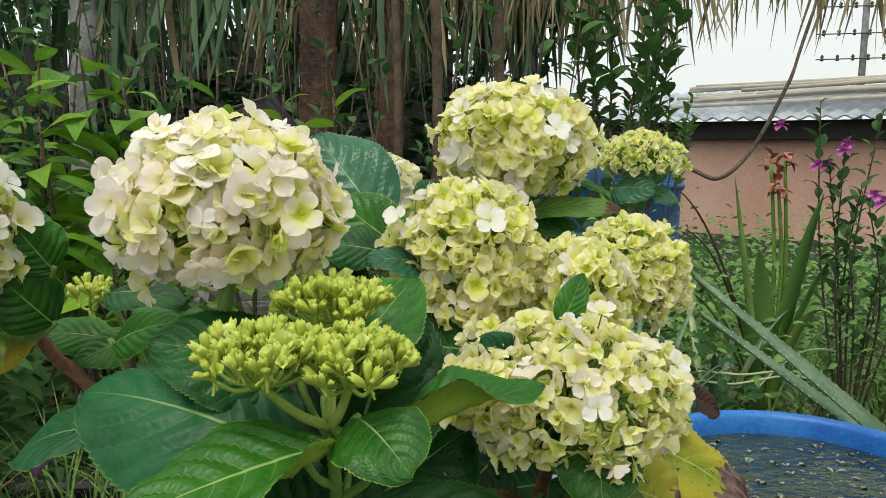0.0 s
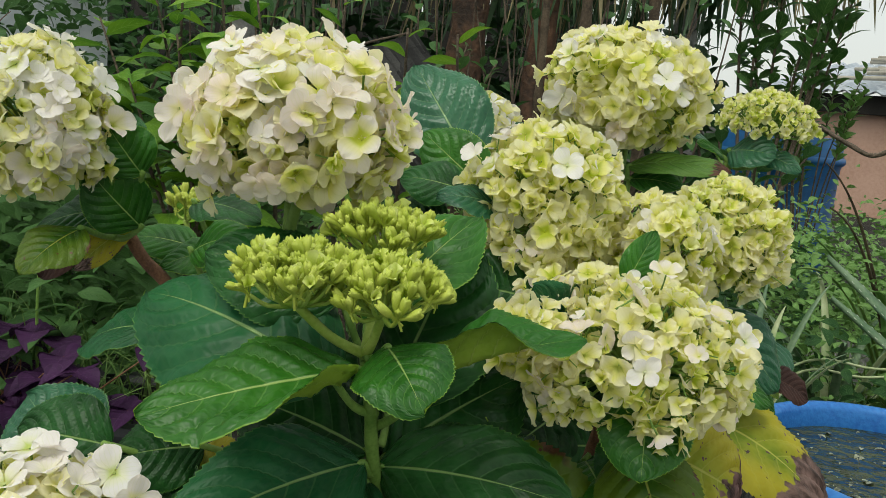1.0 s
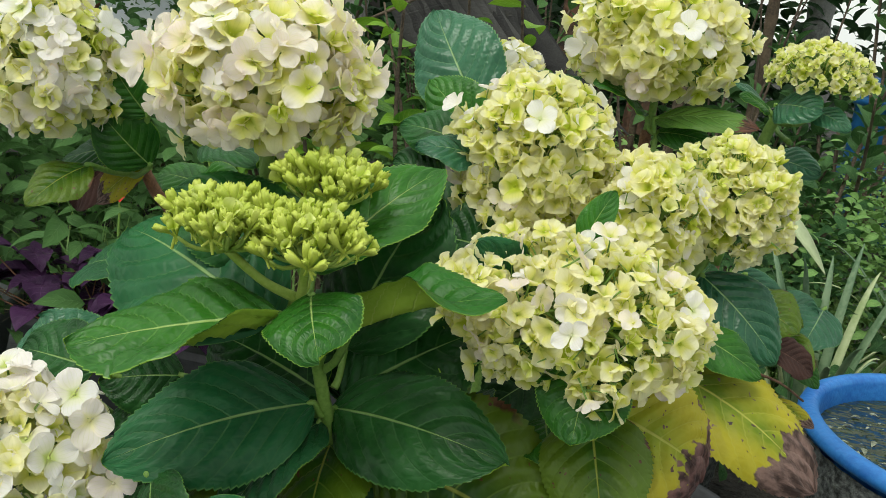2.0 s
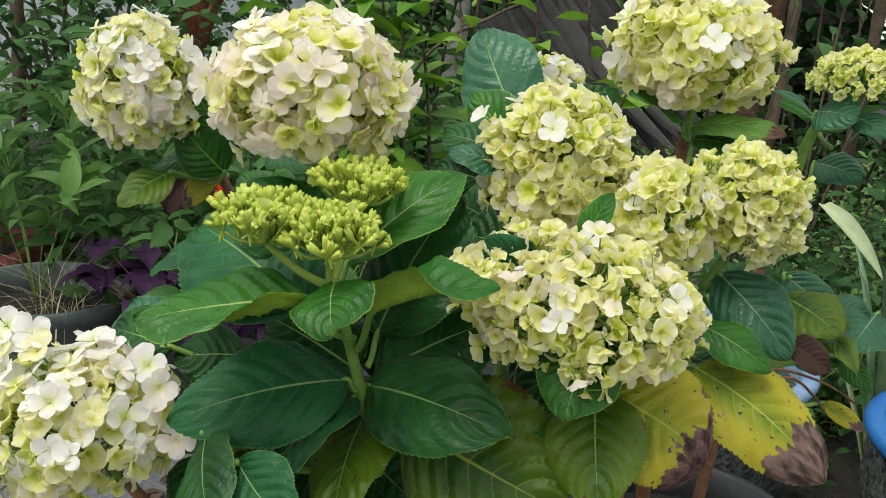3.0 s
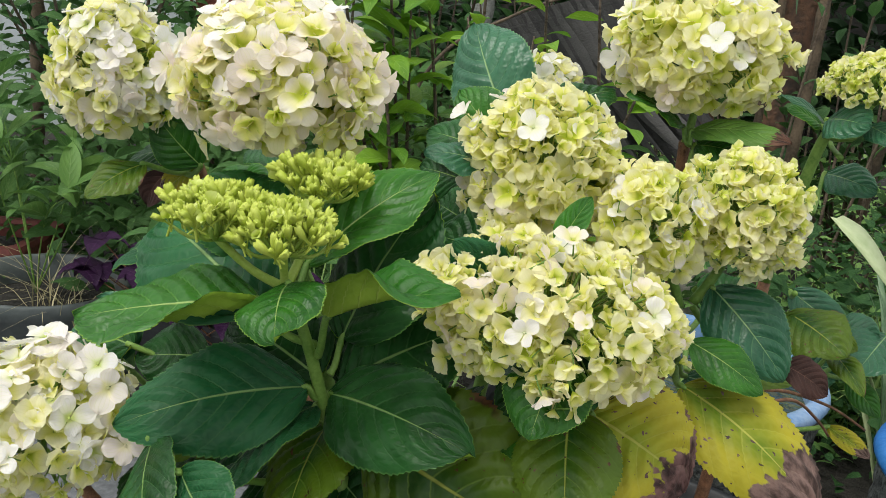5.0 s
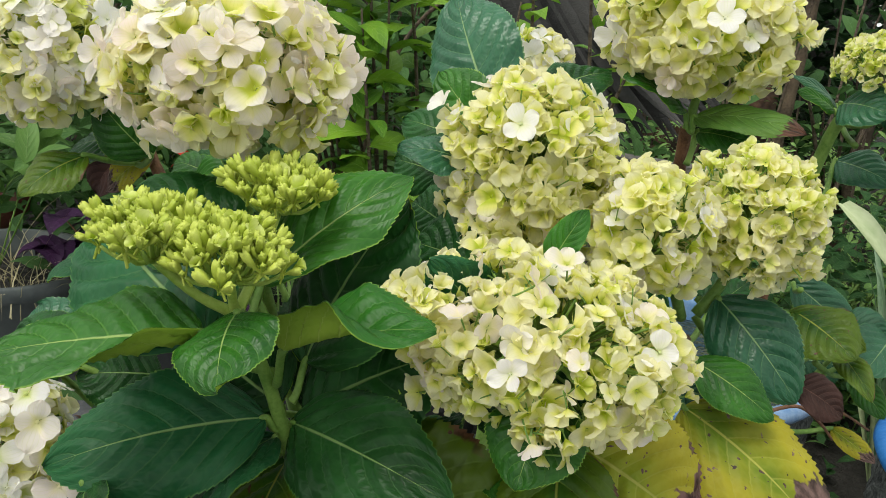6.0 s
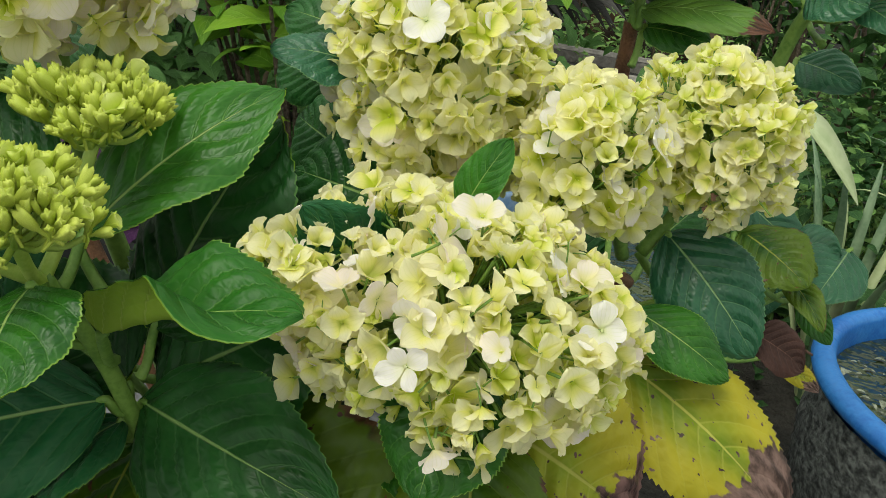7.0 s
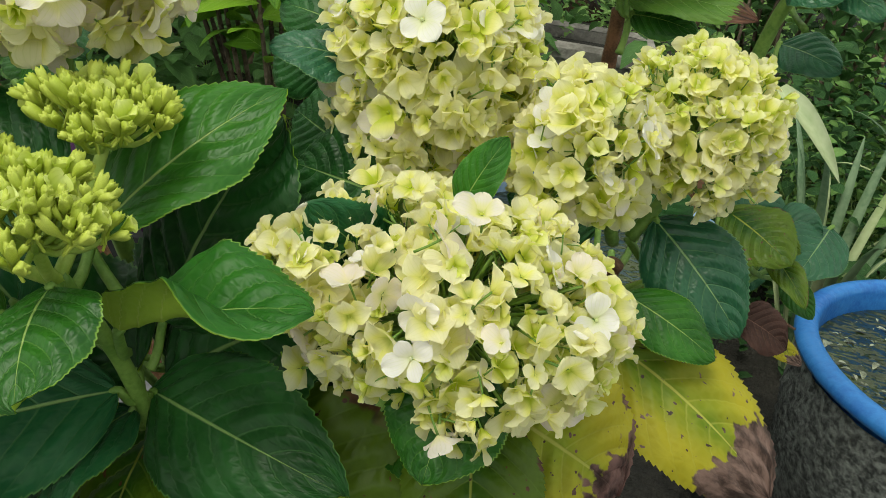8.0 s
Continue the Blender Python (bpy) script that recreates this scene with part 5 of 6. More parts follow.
def shrub(name, at, tips, leaf_meshes, leaf_len, per_stem, seed, label, category="shrub", wood=None, r=0.006, joint=None, start=0.35, rise=0.6, tilt=(-0.1, 0.7)):
    """Branches from a foot to the tips, each carrying single leaves."""
    rnd = random.Random(seed)
    plant = thing(name, at, label, category)
    places = []
    for tip in tips:
        a, b = Vector(at), Vector(tip)
        mid = a.lerp(b, 0.5) + Vector((rnd.uniform(-0.05, 0.05), rnd.uniform(-0.05, 0.05), 0.06))
        v, f = tube([a, mid, b], [r, r * 0.7, r * 0.3], 6, 6)
        put("branch", mesh_of("branch", v, f, wood or bark), plant)
        for i in range(per_stem):
            t = start + (1 - start) * (i + 0.5) / per_stem
            p = (1 - t) ** 2 * a + 2 * t * (1 - t) * (2 * mid - (a + b) / 2) + t * t * b
            ang = i * 2.4 + rnd.uniform(-0.4, 0.4)
            d = (b - a).normalized()
            way = Vector((math.cos(ang), math.sin(ang), rnd.uniform(*tilt))) + d * rise
            places.append((p, way, leaf_len * rnd.uniform(0.6, 1.15) * (0.75 if t > 0.93 else 1.0)))
    if joint:
        leaf_mass("leaves", [(p, w, n, rnd.uniform(-35, 35)) for p, w, n in places], joint, 0.5, "", "", parent=plant)
        return plant
    for p, way, length in places:
        put("leaf", rnd.choice(leaf_meshes), plant, "", leaf_towards(p, way, length, rnd.uniform(-35, 35)))
    return plant


def leaf_mass(name, places, material, width, label, category, kind="stuff", fold=0.2, parent=None):
    """Very many small leaves as one mesh. places: point, direction, length, roll."""
    rows, cols = 4, 2
    tv, tf, tuv = leaf_grid(1.0, width, 0.06, fold, 0.1, 0.0, rows, cols)
    tv = np.array(tv)
    tf = np.array(tf)
    allv, allf = [], []
    for k, (p, way, length, roll) in enumerate(places):
        m = np.array(leaf_towards(p, way, length, roll))
        allv.append(tv @ m[:3, :3].T + m[:3, 3])
        allf.append(tf + k * len(tv))
    me = mesh_of(name, np.concatenate(allv).tolist(), np.concatenate(allf).tolist(), material, np.tile(np.array(tuv), (len(places), 1)))
    ob = put(name, me, parent)
    if parent is None:
        tagged(ob, label, category, kind=kind)
    else:
        tagged(ob, kind=kind)
    return ob


def cloud(rnd, n, lo, hi, size, squash=0.5, clump=0.0):
    out = []
    centres = [Vector([rnd.uniform(a, b) for a, b in zip(lo, hi)]) for _ in range(max(1, n // 26))]
    for i in range(n):
        if clump:
            c = rnd.choice(centres)
            p = c + Vector((rnd.gauss(0, clump), rnd.gauss(0, clump), rnd.gauss(0, clump * 0.8)))
            p.z = max(p.z, lo[2])
        else:
            p = Vector([rnd.uniform(a, b) for a, b in zip(lo, hi)])
        a = rnd.uniform(0, 6.283)
        out.append((p, Vector((math.cos(a), math.sin(a), rnd.uniform(-squash, squash))), size * rnd.uniform(0.55, 1.25), rnd.uniform(-50, 50)))
    return out


rnd = random.Random(5)
# bright green shrub behind the left heads
shrub("shrub", (-0.55, 1.42, 0.0), [(-0.70, 1.36, 0.95), (-0.62, 1.34, 0.93), (-0.58, 1.40, 0.90), (-0.80, 1.42, 0.93), (-0.66, 1.28, 0.82), (-0.76, 1.30, 0.74), (-0.55, 1.33, 0.80), (-0.86, 1.36, 0.84), (-0.66, 1.30, 0.68), (-0.58, 1.3, 0.74)], SHRUB, 0.112, 15, 31, "bright green leafy shrub behind the hydrangea", start=0.5, rise=0.15, tilt=(-0.35, 0.4))
shrub("shrub", (-0.30, 1.42, 0.0), [(-0.37, 1.27, 0.90), (-0.27, 1.28, 0.86), (-0.20, 1.32, 0.86), (-0.44, 1.34, 0.80), (-0.32, 1.36, 0.78), (-0.12, 1.36, 0.74)], SHRUB, 0.075, 14, 32, "bright green leafy shrub behind the hydrangea", rise=0.2, tilt=(-0.3, 0.5))
# dark leafy shrubs
shrub("shrub", (-1.20, 1.03, 0.17), [(-1.25, 0.95, 0.55), (-1.12, 0.92, 0.50), (-1.32, 1.02, 0.62), (-1.08, 1.04, 0.46), (-1.20, 1.10, 0.58), (-1.0, 0.98, 0.42)], POTTED, 0.100, 11, 33, "green leafy weeds growing in a grey pot", "plant", stem_green, 0.002)
shrub("shrub", (-1.70, 1.08, 0.15), [(-1.55, 0.95, 0.62), (-1.80, 1.0, 0.70), (-1.45, 1.05, 0.80), (-1.62, 0.98, 0.92), (-1.35, 1.02, 1.0), (-1.75, 1.15, 0.85), (-1.5, 0.9, 0.5)], POTTED, 0.085, 17, 34, "leafy green plant in a terracotta trough", "plant", stem_green, 0.004)
shrub("shrub", (-1.12, 0.66, 0.0), [(-1.02, 0.70, 0.72), (-1.05, 0.66, 0.58), (-0.98, 0.72, 0.82), (-1.10, 0.74, 0.66)], SHRUB, 0.09, 9, 35, "fresh green leafy stems beside a pot", "plant", stem_green, 0.004)
for k, (x, y, h, s) in enumerate(((-2.3, 2.0, 1.25, 0.45), (-1.7, 2.3, 0.95, 0.45), (-2.9, 2.4, 1.7, 0.5), (-1.2, 2.6, 0.95, 0.4), (-0.8, 3.0, 1.1, 0.4), (0.35, 2.7, 0.85, 0.35), (0.62, 3.8, 1.75, 0.3), (0.05, 3.4, 1.0, 0.4))):
    tips = [(x + rnd.uniform(-s, s), y + rnd.uniform(-s, s), h * rnd.uniform(0.55, 1.08)) for _ in range(9)]
    shrub("shrub", (x, y, 0.0), tips, GARDEN, 0.12 if k == 6 else 0.085, 28, 40 + k, "dark green leafy garden shrub", r=0.009, joint=pot_leaf if k == 6 else garden_leaf, start=0.5 if k == 6 else 0.15)

shrub("shrub", (0.86, 3.95, 0.0), [(0.86 + rnd.uniform(-0.2, 0.2), 3.95 + rnd.uniform(-0.2, 0.2), rnd.uniform(0.75, 1.28)) for _ in range(14)], GARDEN, 0.065, 26, 58, "small-leaved green bush behind a blue drum", r=0.005, joint=pot_leaf, start=0.62)

# undergrowth, hedge and weeds as masses
leaf_mass("undergrowth", cloud(rnd, 2300, (-3.2, 1.5, 0.05), (-1.6, 3.0, 1.45), 0.07, 0.7, 0.14), garden_leaf, 0.45, "dense dark green shrubs against a pale wall", "undergrowth")
leaf_mass("undergrowth", cloud(rnd, 2600, (-1.9, 1.15, 0.02), (-0.75, 2.0, 0.62), 0.07, 0.6, 0.10), garden_leaf, 0.45, "low dark green garden undergrowth", "undergrowth")
leaf_mass("undergrowth", cloud(random.Random(77), 2000, (-3.0, 2.0, 0.45), (-1.25, 3.2, 1.75), 0.048, 0.7, 0.12), garden_leaf, 0.6, "small-leaved dark green shrub against a pale wall", "undergrowth")
leaf_mass("hedge", cloud(rnd, 4600, (-5.0, 5.2, 0.0), (0.6, 6.6, 1.1), 0.17, 0.7, 0.24) + cloud(rnd, 1500, (-5.0, 5.4, 1.2), (0.6, 6.6, 2.3), 0.15, 0.7, 0.22), hedge_leaf_shaded, 0.42, "dense green undergrowth below palms, coloured dark for its shade", "undergrowth")
leaf_mass("undergrowth", cloud(rnd, 3000, (-2.6, 1.9, 0.02), (-0.3, 3.6, 0.55), 0.085, 0.6, 0.13), garden_leaf, 0.45, "low dark green garden undergrowth", "undergrowth")
leaf_mass("weeds", cloud(rnd, 17000, (0.30, 2.0, 0.0), (2.4, 3.9, 0.42), 0.034, 0.6, 0.10), weed_leaf, 0.5, "small-leaved green weeds on the soil", "weeds")
leaf_mass("weeds", cloud(random.Random(79), 5000, (-1.5, 2.4, 0.0), (0.4, 5.0, 0.34), 0.040, 0.6, 0.10), weed_leaf, 0.4, "pale green weeds and grass on the soil", "weeds")
leaf_mass("undergrowth", cloud(random.Random(80), 1500, (-0.08, 1.75, 0.0), (0.55, 2.5, 0.36), 0.045, 0.6, 0.10), garden_leaf, 0.55, "small-leaved dark green weeds behind the tubs", "undergrowth")
leaf_mass("weeds", cloud(rnd, 1500, (-0.2, 1.75, 0.0), (0.28, 2.4, 0.16), 0.04, 0.5, 0.05), weed_leaf, 0.5, "small-leaved green weeds on the soil", "weeds")


def blades(name, n, lo, hi, length, width, material, label, seed, lean=0.5):
    rnd = random.Random(seed)
    verts, faces = [], []
    for _ in range(n):
        p = Vector((rnd.uniform(lo[0], hi[0]), rnd.uniform(lo[1], hi[1]), rnd.uniform(lo[2], hi[2])))
        a = rnd.uniform(0, 6.283)
        d = Vector((math.cos(a), math.sin(a), 0))
        s = Vector((-d.y, d.x, 0)) * width * rnd.uniform(0.6, 1.2)
        h = length * rnd.uniform(0.5, 1.2)
        ln = lean * rnd.uniform(0.2, 1.3)
        k = len(verts)
        for i in range(5):
            t = i / 4
            c = p + d * (h * ln * t * t) + Vector((0, 0, h * (t - 0.45 * ln * t * t)))
            w = s * (1 - t) ** 0.6
            verts += [c - w, c + w]
        for i in range(4):
            q = k + 2 * i
            faces.append((q, q + 1, q + 3, q + 2))
    ob = put(name, mesh_of(name, verts, faces, material))
    return tagged(ob, label, "grass", kind="stuff")


blades("grass", 1500, (0.10, 1.95, -0.02), (1.6, 2.9, 0.0), 0.30, 0.004, grass_blade, "tufts of green grass on the soil", 51, 0.8)
blades("grass", 240, (-0.97, 1.12, 0.17), (-0.30, 1.30, 0.19), 0.22, 0.0025, grass_blade, "thin grass growing in a black trough", 52, 0.9)
blades("grass", 40, (-1.14, 0.92, 0.14), (-0.98, 1.05, 0.17), 0.24, 0.0012, straw, "thin pale grass stalks in a pot", 53, 1.7)
blades("grass", 900, (-2.4, 1.7, -0.02), (0.2, 2.9, 0.0), 0.3, 0.003, grass_blade, "tufts of green grass among shrubs", 54, 0.8)

# purple oxalis
ox = thing("oxalis", (-0.80, 1.10, 0.17), "dark purple three-leaved oxalis clump", "plant")
oxr = random.Random(8)
tri_leaf = [small_leaf(oxalis_leaf, 0.95, 60 + i, fold=0.35, droop=0.1, widest=0.3) for i in range(2)]
pieces = []
spots = []
for i in range(34):
    p = Vector((-0.80 + oxr.uniform(-0.20, 0.24), 1.06 + oxr.uniform(-0.10, 0.10), 0.24 + oxr.uniform(0.0, 0.10)))
    pieces.append(tube([(-0.80 + oxr.uniform(-0.08, 0.08), 1.10, 0.16), p], [0.0015, 0.0012], 4))
    for k in range(3):
        a = i + k * 2.094
        spots.append((p, Vector((math.cos(a), math.sin(a), -0.15))))
for v, f in pieces:
    put("stalk", mesh_of("stalk", v, f, stem_red), ox)
for p, way in spots:
    put("leaf", oxr.choice(tri_leaf), ox, "", leaf_towards(p, way, 0.05 * oxr.uniform(0.8, 1.2)))


# ---- palms ----
def leaflet_mesh(material, seed):
    random.seed(300 + seed)
    verts, faces = [], []
    rows = 7
    bend = random.uniform(0.05, 0.25)
    twist = random.uniform(-0.5, 0.5)
    for i in range(rows + 1):
        t = i / rows
        w = 0.015 * (0.35 + 0.65 * min(1, t * 5)) * (1 - t ** 4) + 0.001
        a = twist * t
        for u, dz in ((-1, 0.25), (0, 0.0), (1, 0.25)):
            verts.append((u * w * math.cos(a) + bend * t * t * 0.4, u * w * math.sin(a) + dz * w, -t))
    for i in range(rows):
        for j in range(2):
            k = i * 3 + j
            faces.append((k, k + 1, k + 4, k + 3))
    return mesh_of("leaflet", verts, faces, material)


LEAFLETS = {"green": [leaflet_mesh(palm_green, i) for i in range(4)], "straw": [leaflet_mesh(palm_straw, i + 4) for i in range(4)]}


def palm(at, crown, r, fronds, label, seed):
    rnd = random.Random(seed)
    tree = thing("palm_tree", at, label, "palm tree")
    a, b = Vector(at), Vector(crown)
    n = 46
    pts = [a.lerp(b, i / n) for i in range(n + 1)]
    radii = [r * (1.15 if i % 2 else 1.0) for i in range(n + 1)]
    v, f = tube(pts, radii, 12, 1)
    put("trunk", mesh_of("trunk", v, f, bark_pale), tree)
    for points, length, count, kind in fronds:
        v, f = tube([crown] + points, [0.03, 0.022, 0.016, 0.006], 7, 8)
        fr = put("frond", mesh_of("frond", v, f, palm_green if kind == "green" else palm_straw), tree)
        c = [Vector(p) for p in points]
        for i in range(count):
            t = (i + 0.5) / count
            seg = t * (len(c) - 1)
            k = min(int(seg), len(c) - 2)
            p = c[k].lerp(c[k + 1], seg - k)
            d = (c[k + 1] - c[k]).normalized()
            sideways = 14 if i % 2 else -14
            q = Matrix.Translation(p) @ pose(0, 0, 0, rnd.uniform(-16, 16), rnd.uniform(-8, 8) + sideways * 0.6, rnd.uniform(0, 180))
            s = length * rnd.uniform(0.7, 1.1) * (1 - 0.35 * t)
            kinds = LEAFLETS[kind] if rnd.random() < 0.85 else LEAFLETS["straw"]
            put("leaflet", rnd.choice(kinds), fr, "", q @ Matrix.Diagonal((1.35 if kind == "green" else 0.62, 1.0, s, 1)))
    return tree


palm((-1.93, 4.0, -0.02), (-1.89, 4.05, 3.1), 0.058, [
    ([(-3.3, 4.5, 2.3), (-2.4, 4.3, 2.1), (-1.2, 4.3, 1.9)], 1.35, 150, "green"),
    ([(-2.6, 5.3, 2.4), (-1.6, 5.0, 2.2), (-0.3, 4.8, 1.95)], 1.35, 150, "green"),
    ([(-3.6, 5.0, 2.4), (-3.2, 4.0, 2.2), (-2.9, 3.2, 1.9)], 1.2, 90, "green"),
], "tall palm with a ringed grey trunk and drooping fronds", 61)
palm((0.30, 5.6, -0.02), (0.28, 5.5, 3.4), 0.07, [
    ([(-0.2, 5.2, 2.4), (0.3, 4.7, 2.2), (1.1, 4.4, 1.95)], 1.05, 190, "straw"),
    ([(0.5, 4.8, 2.2), (1.5, 4.3, 1.95), (2.9, 4.2, 1.72)], 0.75, 150, "straw"),
    ([(0.0, 5.3, 2.3), (-0.6, 4.9, 2.1), (-1.3, 4.9, 1.9)], 1.15, 150, "straw"),
    ([(-0.5, 5.4, 2.45), (0.1, 5.1, 2.3), (0.75, 5.0, 2.1)], 1.35, 170, "green"),
], "palm with yellowing drooping fronds", 62)

# rust-brown old trunks, thin ringed canes and bare climbers
for x, y, r, h in ((-0.95, 4.75, 0.10, 3.0), (-0.55, 4.9, 0.08, 3.0)):
    v, f = tube([(x, y, -0.03), (x + 0.04, y, h * 0.5), (x - 0.05, y, h)], [r * 1.2, r, r * 0.9], 14, 14, knobs=0.09)
    tr = put("tree_trunk", mesh_of("tree_trunk", v, f, rust_bark))
    tagged(tr, "rust-brown fibrous old tree trunk", "tree trunk")
for x, y, r in ((-0.16, 3.04, 0.018), (-0.32, 3.2, 0.014), (0.07, 3.4, 0.02), (-2.46, 1.85, 0.022)):
    n = 60
    pts = [(x + 0.03 * math.sin(i * 0.09), y, -0.02 + i * 0.045) for i in range(n + 1)]
    v, f = tube(pts, [r * (1.18 if i % 3 == 0 else 1.0) for i in range(n + 1)], 9, 1)
    cane = put("cane_trunk", mesh_of("cane_trunk", v, f, cane_brown))
    tagged(cane, "thin ringed brown cane stem", "stem")
for k in range(16):
    x, y = rnd.uniform(-1.6, 0.3), rnd.uniform(2.6, 3.8)
    tips = [(x + rnd.uniform(-0.35, 0.35), y + rnd.uniform(-0.1, 0.1), rnd.uniform(1.3, 2.0)) for _ in range(2)]
    shrub("climber", (x, y, 0.0), tips, GARDEN, 0.085, 7, 70 + k, "thin grey climbing stem with sparse leaves", "climber", bark, 0.005, joint=garden_leaf, start=0.3)

# dead fan of dark leaflets leaning behind the heads
dead = thing("dead_frond", (-0.60, 2.2, 0.0), "dark grey dead palm frond leaning among shrubs", "palm frond")
v, f = tube([(-0.95, 1.75, 0.0), (-0.86, 1.85, 0.62), (-0.70, 2.02, 0.82), (-0.58, 2.38, 0.93)], [0.006, 0.005, 0.004, 0.003], 7, 10)
put("midrib", mesh_of("midrib", v, f, cane_brown), dead)
dead_leaf = [leaflet_mesh(dead_frond, 20 + i) for i in range(3)]
for i in range(44):
    t = i / 43
    p = Vector((-0.74, 1.99, 0.80)).lerp(Vector((-0.57, 2.40, 0.93)), t)
    put("leaflet", dead_leaf[i % 3], dead, "", Matrix.Translation(p) @ pose(0, 0, 0, rnd.uniform(-8, 8), -34 + rnd.uniform(-5, 5), 25 + rnd.uniform(-14, 14)) @ Matrix.Diagonal((1.15, 1.2, 0.46 + 0.12 * t, 1)))

# curved bare liana by the drum
v, f = tube([(0.50, 2.3, 0.80), (0.60, 2.25, 0.745), (0.664, 2.23, 0.727), (0.74, 2.23, 0.80), (0.82, 2.25, 0.95), (0.86, 2.27, 1.05), (0.93, 2.3, 1.35), (0.95, 2.4, 1.9)], [0.006, 0.006, 0.006, 0.0055, 0.005, 0.0045, 0.004, 0.004], 7, 6, knobs=0.08)
lia = put("liana", mesh_of("liana", v, f, bark))
tagged(lia, "bare grey-brown curved liana", "liana")


# strap-leaved plants
def strap(name, base, tip, width, rise, material, thick=0.002, keel=0.2, facing=None):
    """A long blade; facing: the way its upper side looks."""
    b, t = Vector(base), Vector(tip)
    x = (t - b)
    side = Vector(facing).cross(x).normalized() if facing else Vector((-x.y, x.x, 0)).normalized()
    verts, faces = [], []
    rows = 14
    for i in range(rows + 1):
        s = i / rows
        c = b.lerp(t, s) + Vector((0, 0, rise * 4 * s * (1 - s)))
        w = 0.5 * width * (0.55 + 0.45 * min(1, s * 4)) * (1 - s ** 3) + 0.0006
        for u, dz in ((-1, keel * w), (0, 0), (1, keel * w)):
            verts.append(c + side * (u * w) + Vector((0, 0, dz)))
        for u, dz in ((1, keel * w - thick), (0, -thick * 2), (-1, keel * w - thick)):
            verts.append(c + side * (u * w) + Vector((0, 0, dz)))
    for i in range(rows):
        for j in range(6):
            k = i * 6 + j
            n2 = i * 6 + (j + 1) % 6
            faces.append((k, n2, n2 + 6, k + 6))
    return mesh_of(name, verts, faces, material)


agave_edge = plain("agave_edge", (0.30, 0.38, 0.26), (0.46, 0.52, 0.38), 30.0, 0.5, 0.2, 0.001)


def agave_leaf(plant, base, tip, width, rise, facing=(0.25, -0.55, 0.8)):
    """A thick channelled leaf with a row of small teeth along each pale edge."""
    leaf = put("leaf", strap("leaf", base, tip, width, rise, agave_green, 0.006, 0.2, facing), plant)
    b, t = Vector(base), Vector(tip)
    side = Vector(facing).cross(t - b).normalized()
    for sgn in (-1, 1):
        verts, faces = [], []
        n = 34
        for i in range(n):
            q = 0.08 + 0.88 * i / n
            c = b.lerp(t, q) + Vector((0, 0, rise * 4 * q * (1 - q)))
            w = 0.5 * width * (0.55 + 0.45 * min(1, q * 4)) * (1 - q ** 3)
            e = c + side * (sgn * w) + Vector((0, 0, 0.2 * w))
            d = (t - b).normalized() * 0.005
            k = len(verts)
            verts += [e - d, e + d, e + side * (sgn * 0.0028) + d * 0.6, e - Vector((0, 0, 0.003))]
            faces += [(k, k + 1, k + 2), (k, k + 2, k + 3), (k + 1, k + 3, k + 2)]
        put("spines", mesh_of("spines", verts, faces, agave_edge, smooth=False), leaf, "pale toothed leaf edge")


aloe = thing("agave", (1.05, 1.50, 0.0), "spiny grey-green agave with long thick toothed leaves", "agave")
for tip, w, rise in (((0.457, 1.620, 0.552), 0.046, 0.0), ((0.50, 1.72, 0.46), 0.036, 0.0), ((0.80, 1.52, 0.84), 0.060, 0.0), ((0.77, 1.46, 0.50), 0.10, 0.02), ((1.35, 1.45, 0.45), 0.08, 0.04), ((1.2, 1.85, 0.50), 0.08, 0.04)):
    agave_leaf(aloe, (1.05 + (tip[0] - 1.05) * 0.08, 1.50 + (tip[1] - 1.50) * 0.08, 0.10), tip, w, rise)
lily = thing("lily_plant", (0.80, 2.20, 0.0), "strap-leaved plant with red-brown dry flowers", "plant")
lr = random.Random(17)
for i in range(7):
    a = i * 0.9 - 0.4
    put("leaf", strap("leaf", (0.80, 2.20, 0.05), (0.80 + 0.28 * math.cos(a), 2.20 + 0.22 * math.sin(a), 0.28 + 0.20 * lr.random()), 0.036, 0.12, weed_leaf if i % 2 else grass_blade), lily)
for foot, top in (((0.79, 2.19, 0.1), (0.741, 2.073, 0.767)), ((0.81, 2.19, 0.1), (0.771, 2.063, 0.774)), ((0.80, 2.18, 0.1), (0.76, 2.065, 0.706))):
    v, f = tube([foot, ((foot[0] + top[0]) / 2 + 0.02, (foot[1] + top[1]) / 2, 0.46), top], [0.007, 0.0055, 0.004], 7, 6)
    put("flower_stalk", mesh_of("flower_stalk", v, f, stem_green), lily)
    for k in range(9):
        q = lr.uniform(0, 6.28)
        put("petal", small_leaf(red_petal, 0.55, 80 + k), lily, "dry red petal", leaf_towards((top[0], top[1], top[2] - 0.02 + 0.005 * k), (math.cos(q), math.sin(q), lr.uniform(-1.1, 0.9)), 0.036))
for tip, w, rise, mt in (((0.53, 2.12, 0.700), 0.016, 0.10, cane_brown), ((0.55, 2.10, 0.60), 0.014, 0.10, cane_brown), ((0.54, 2.14, 0.52), 0.020, 0.06, grass_blade), ((0.663, 2.097, 0.735), 0.026, 0.0, grass_blade), ((0.86, 2.04, 0.70), 0.055, 0.05, weed_leaf), ((0.72, 2.06, 0.56), 0.05, 0.08, weed_leaf), ((0.94, 2.06, 0.58), 0.05, 0.08, weed_leaf)):
    put("leaf", strap("leaf", (0.80, 2.20, 0.10), tip, w, rise, mt), lily)
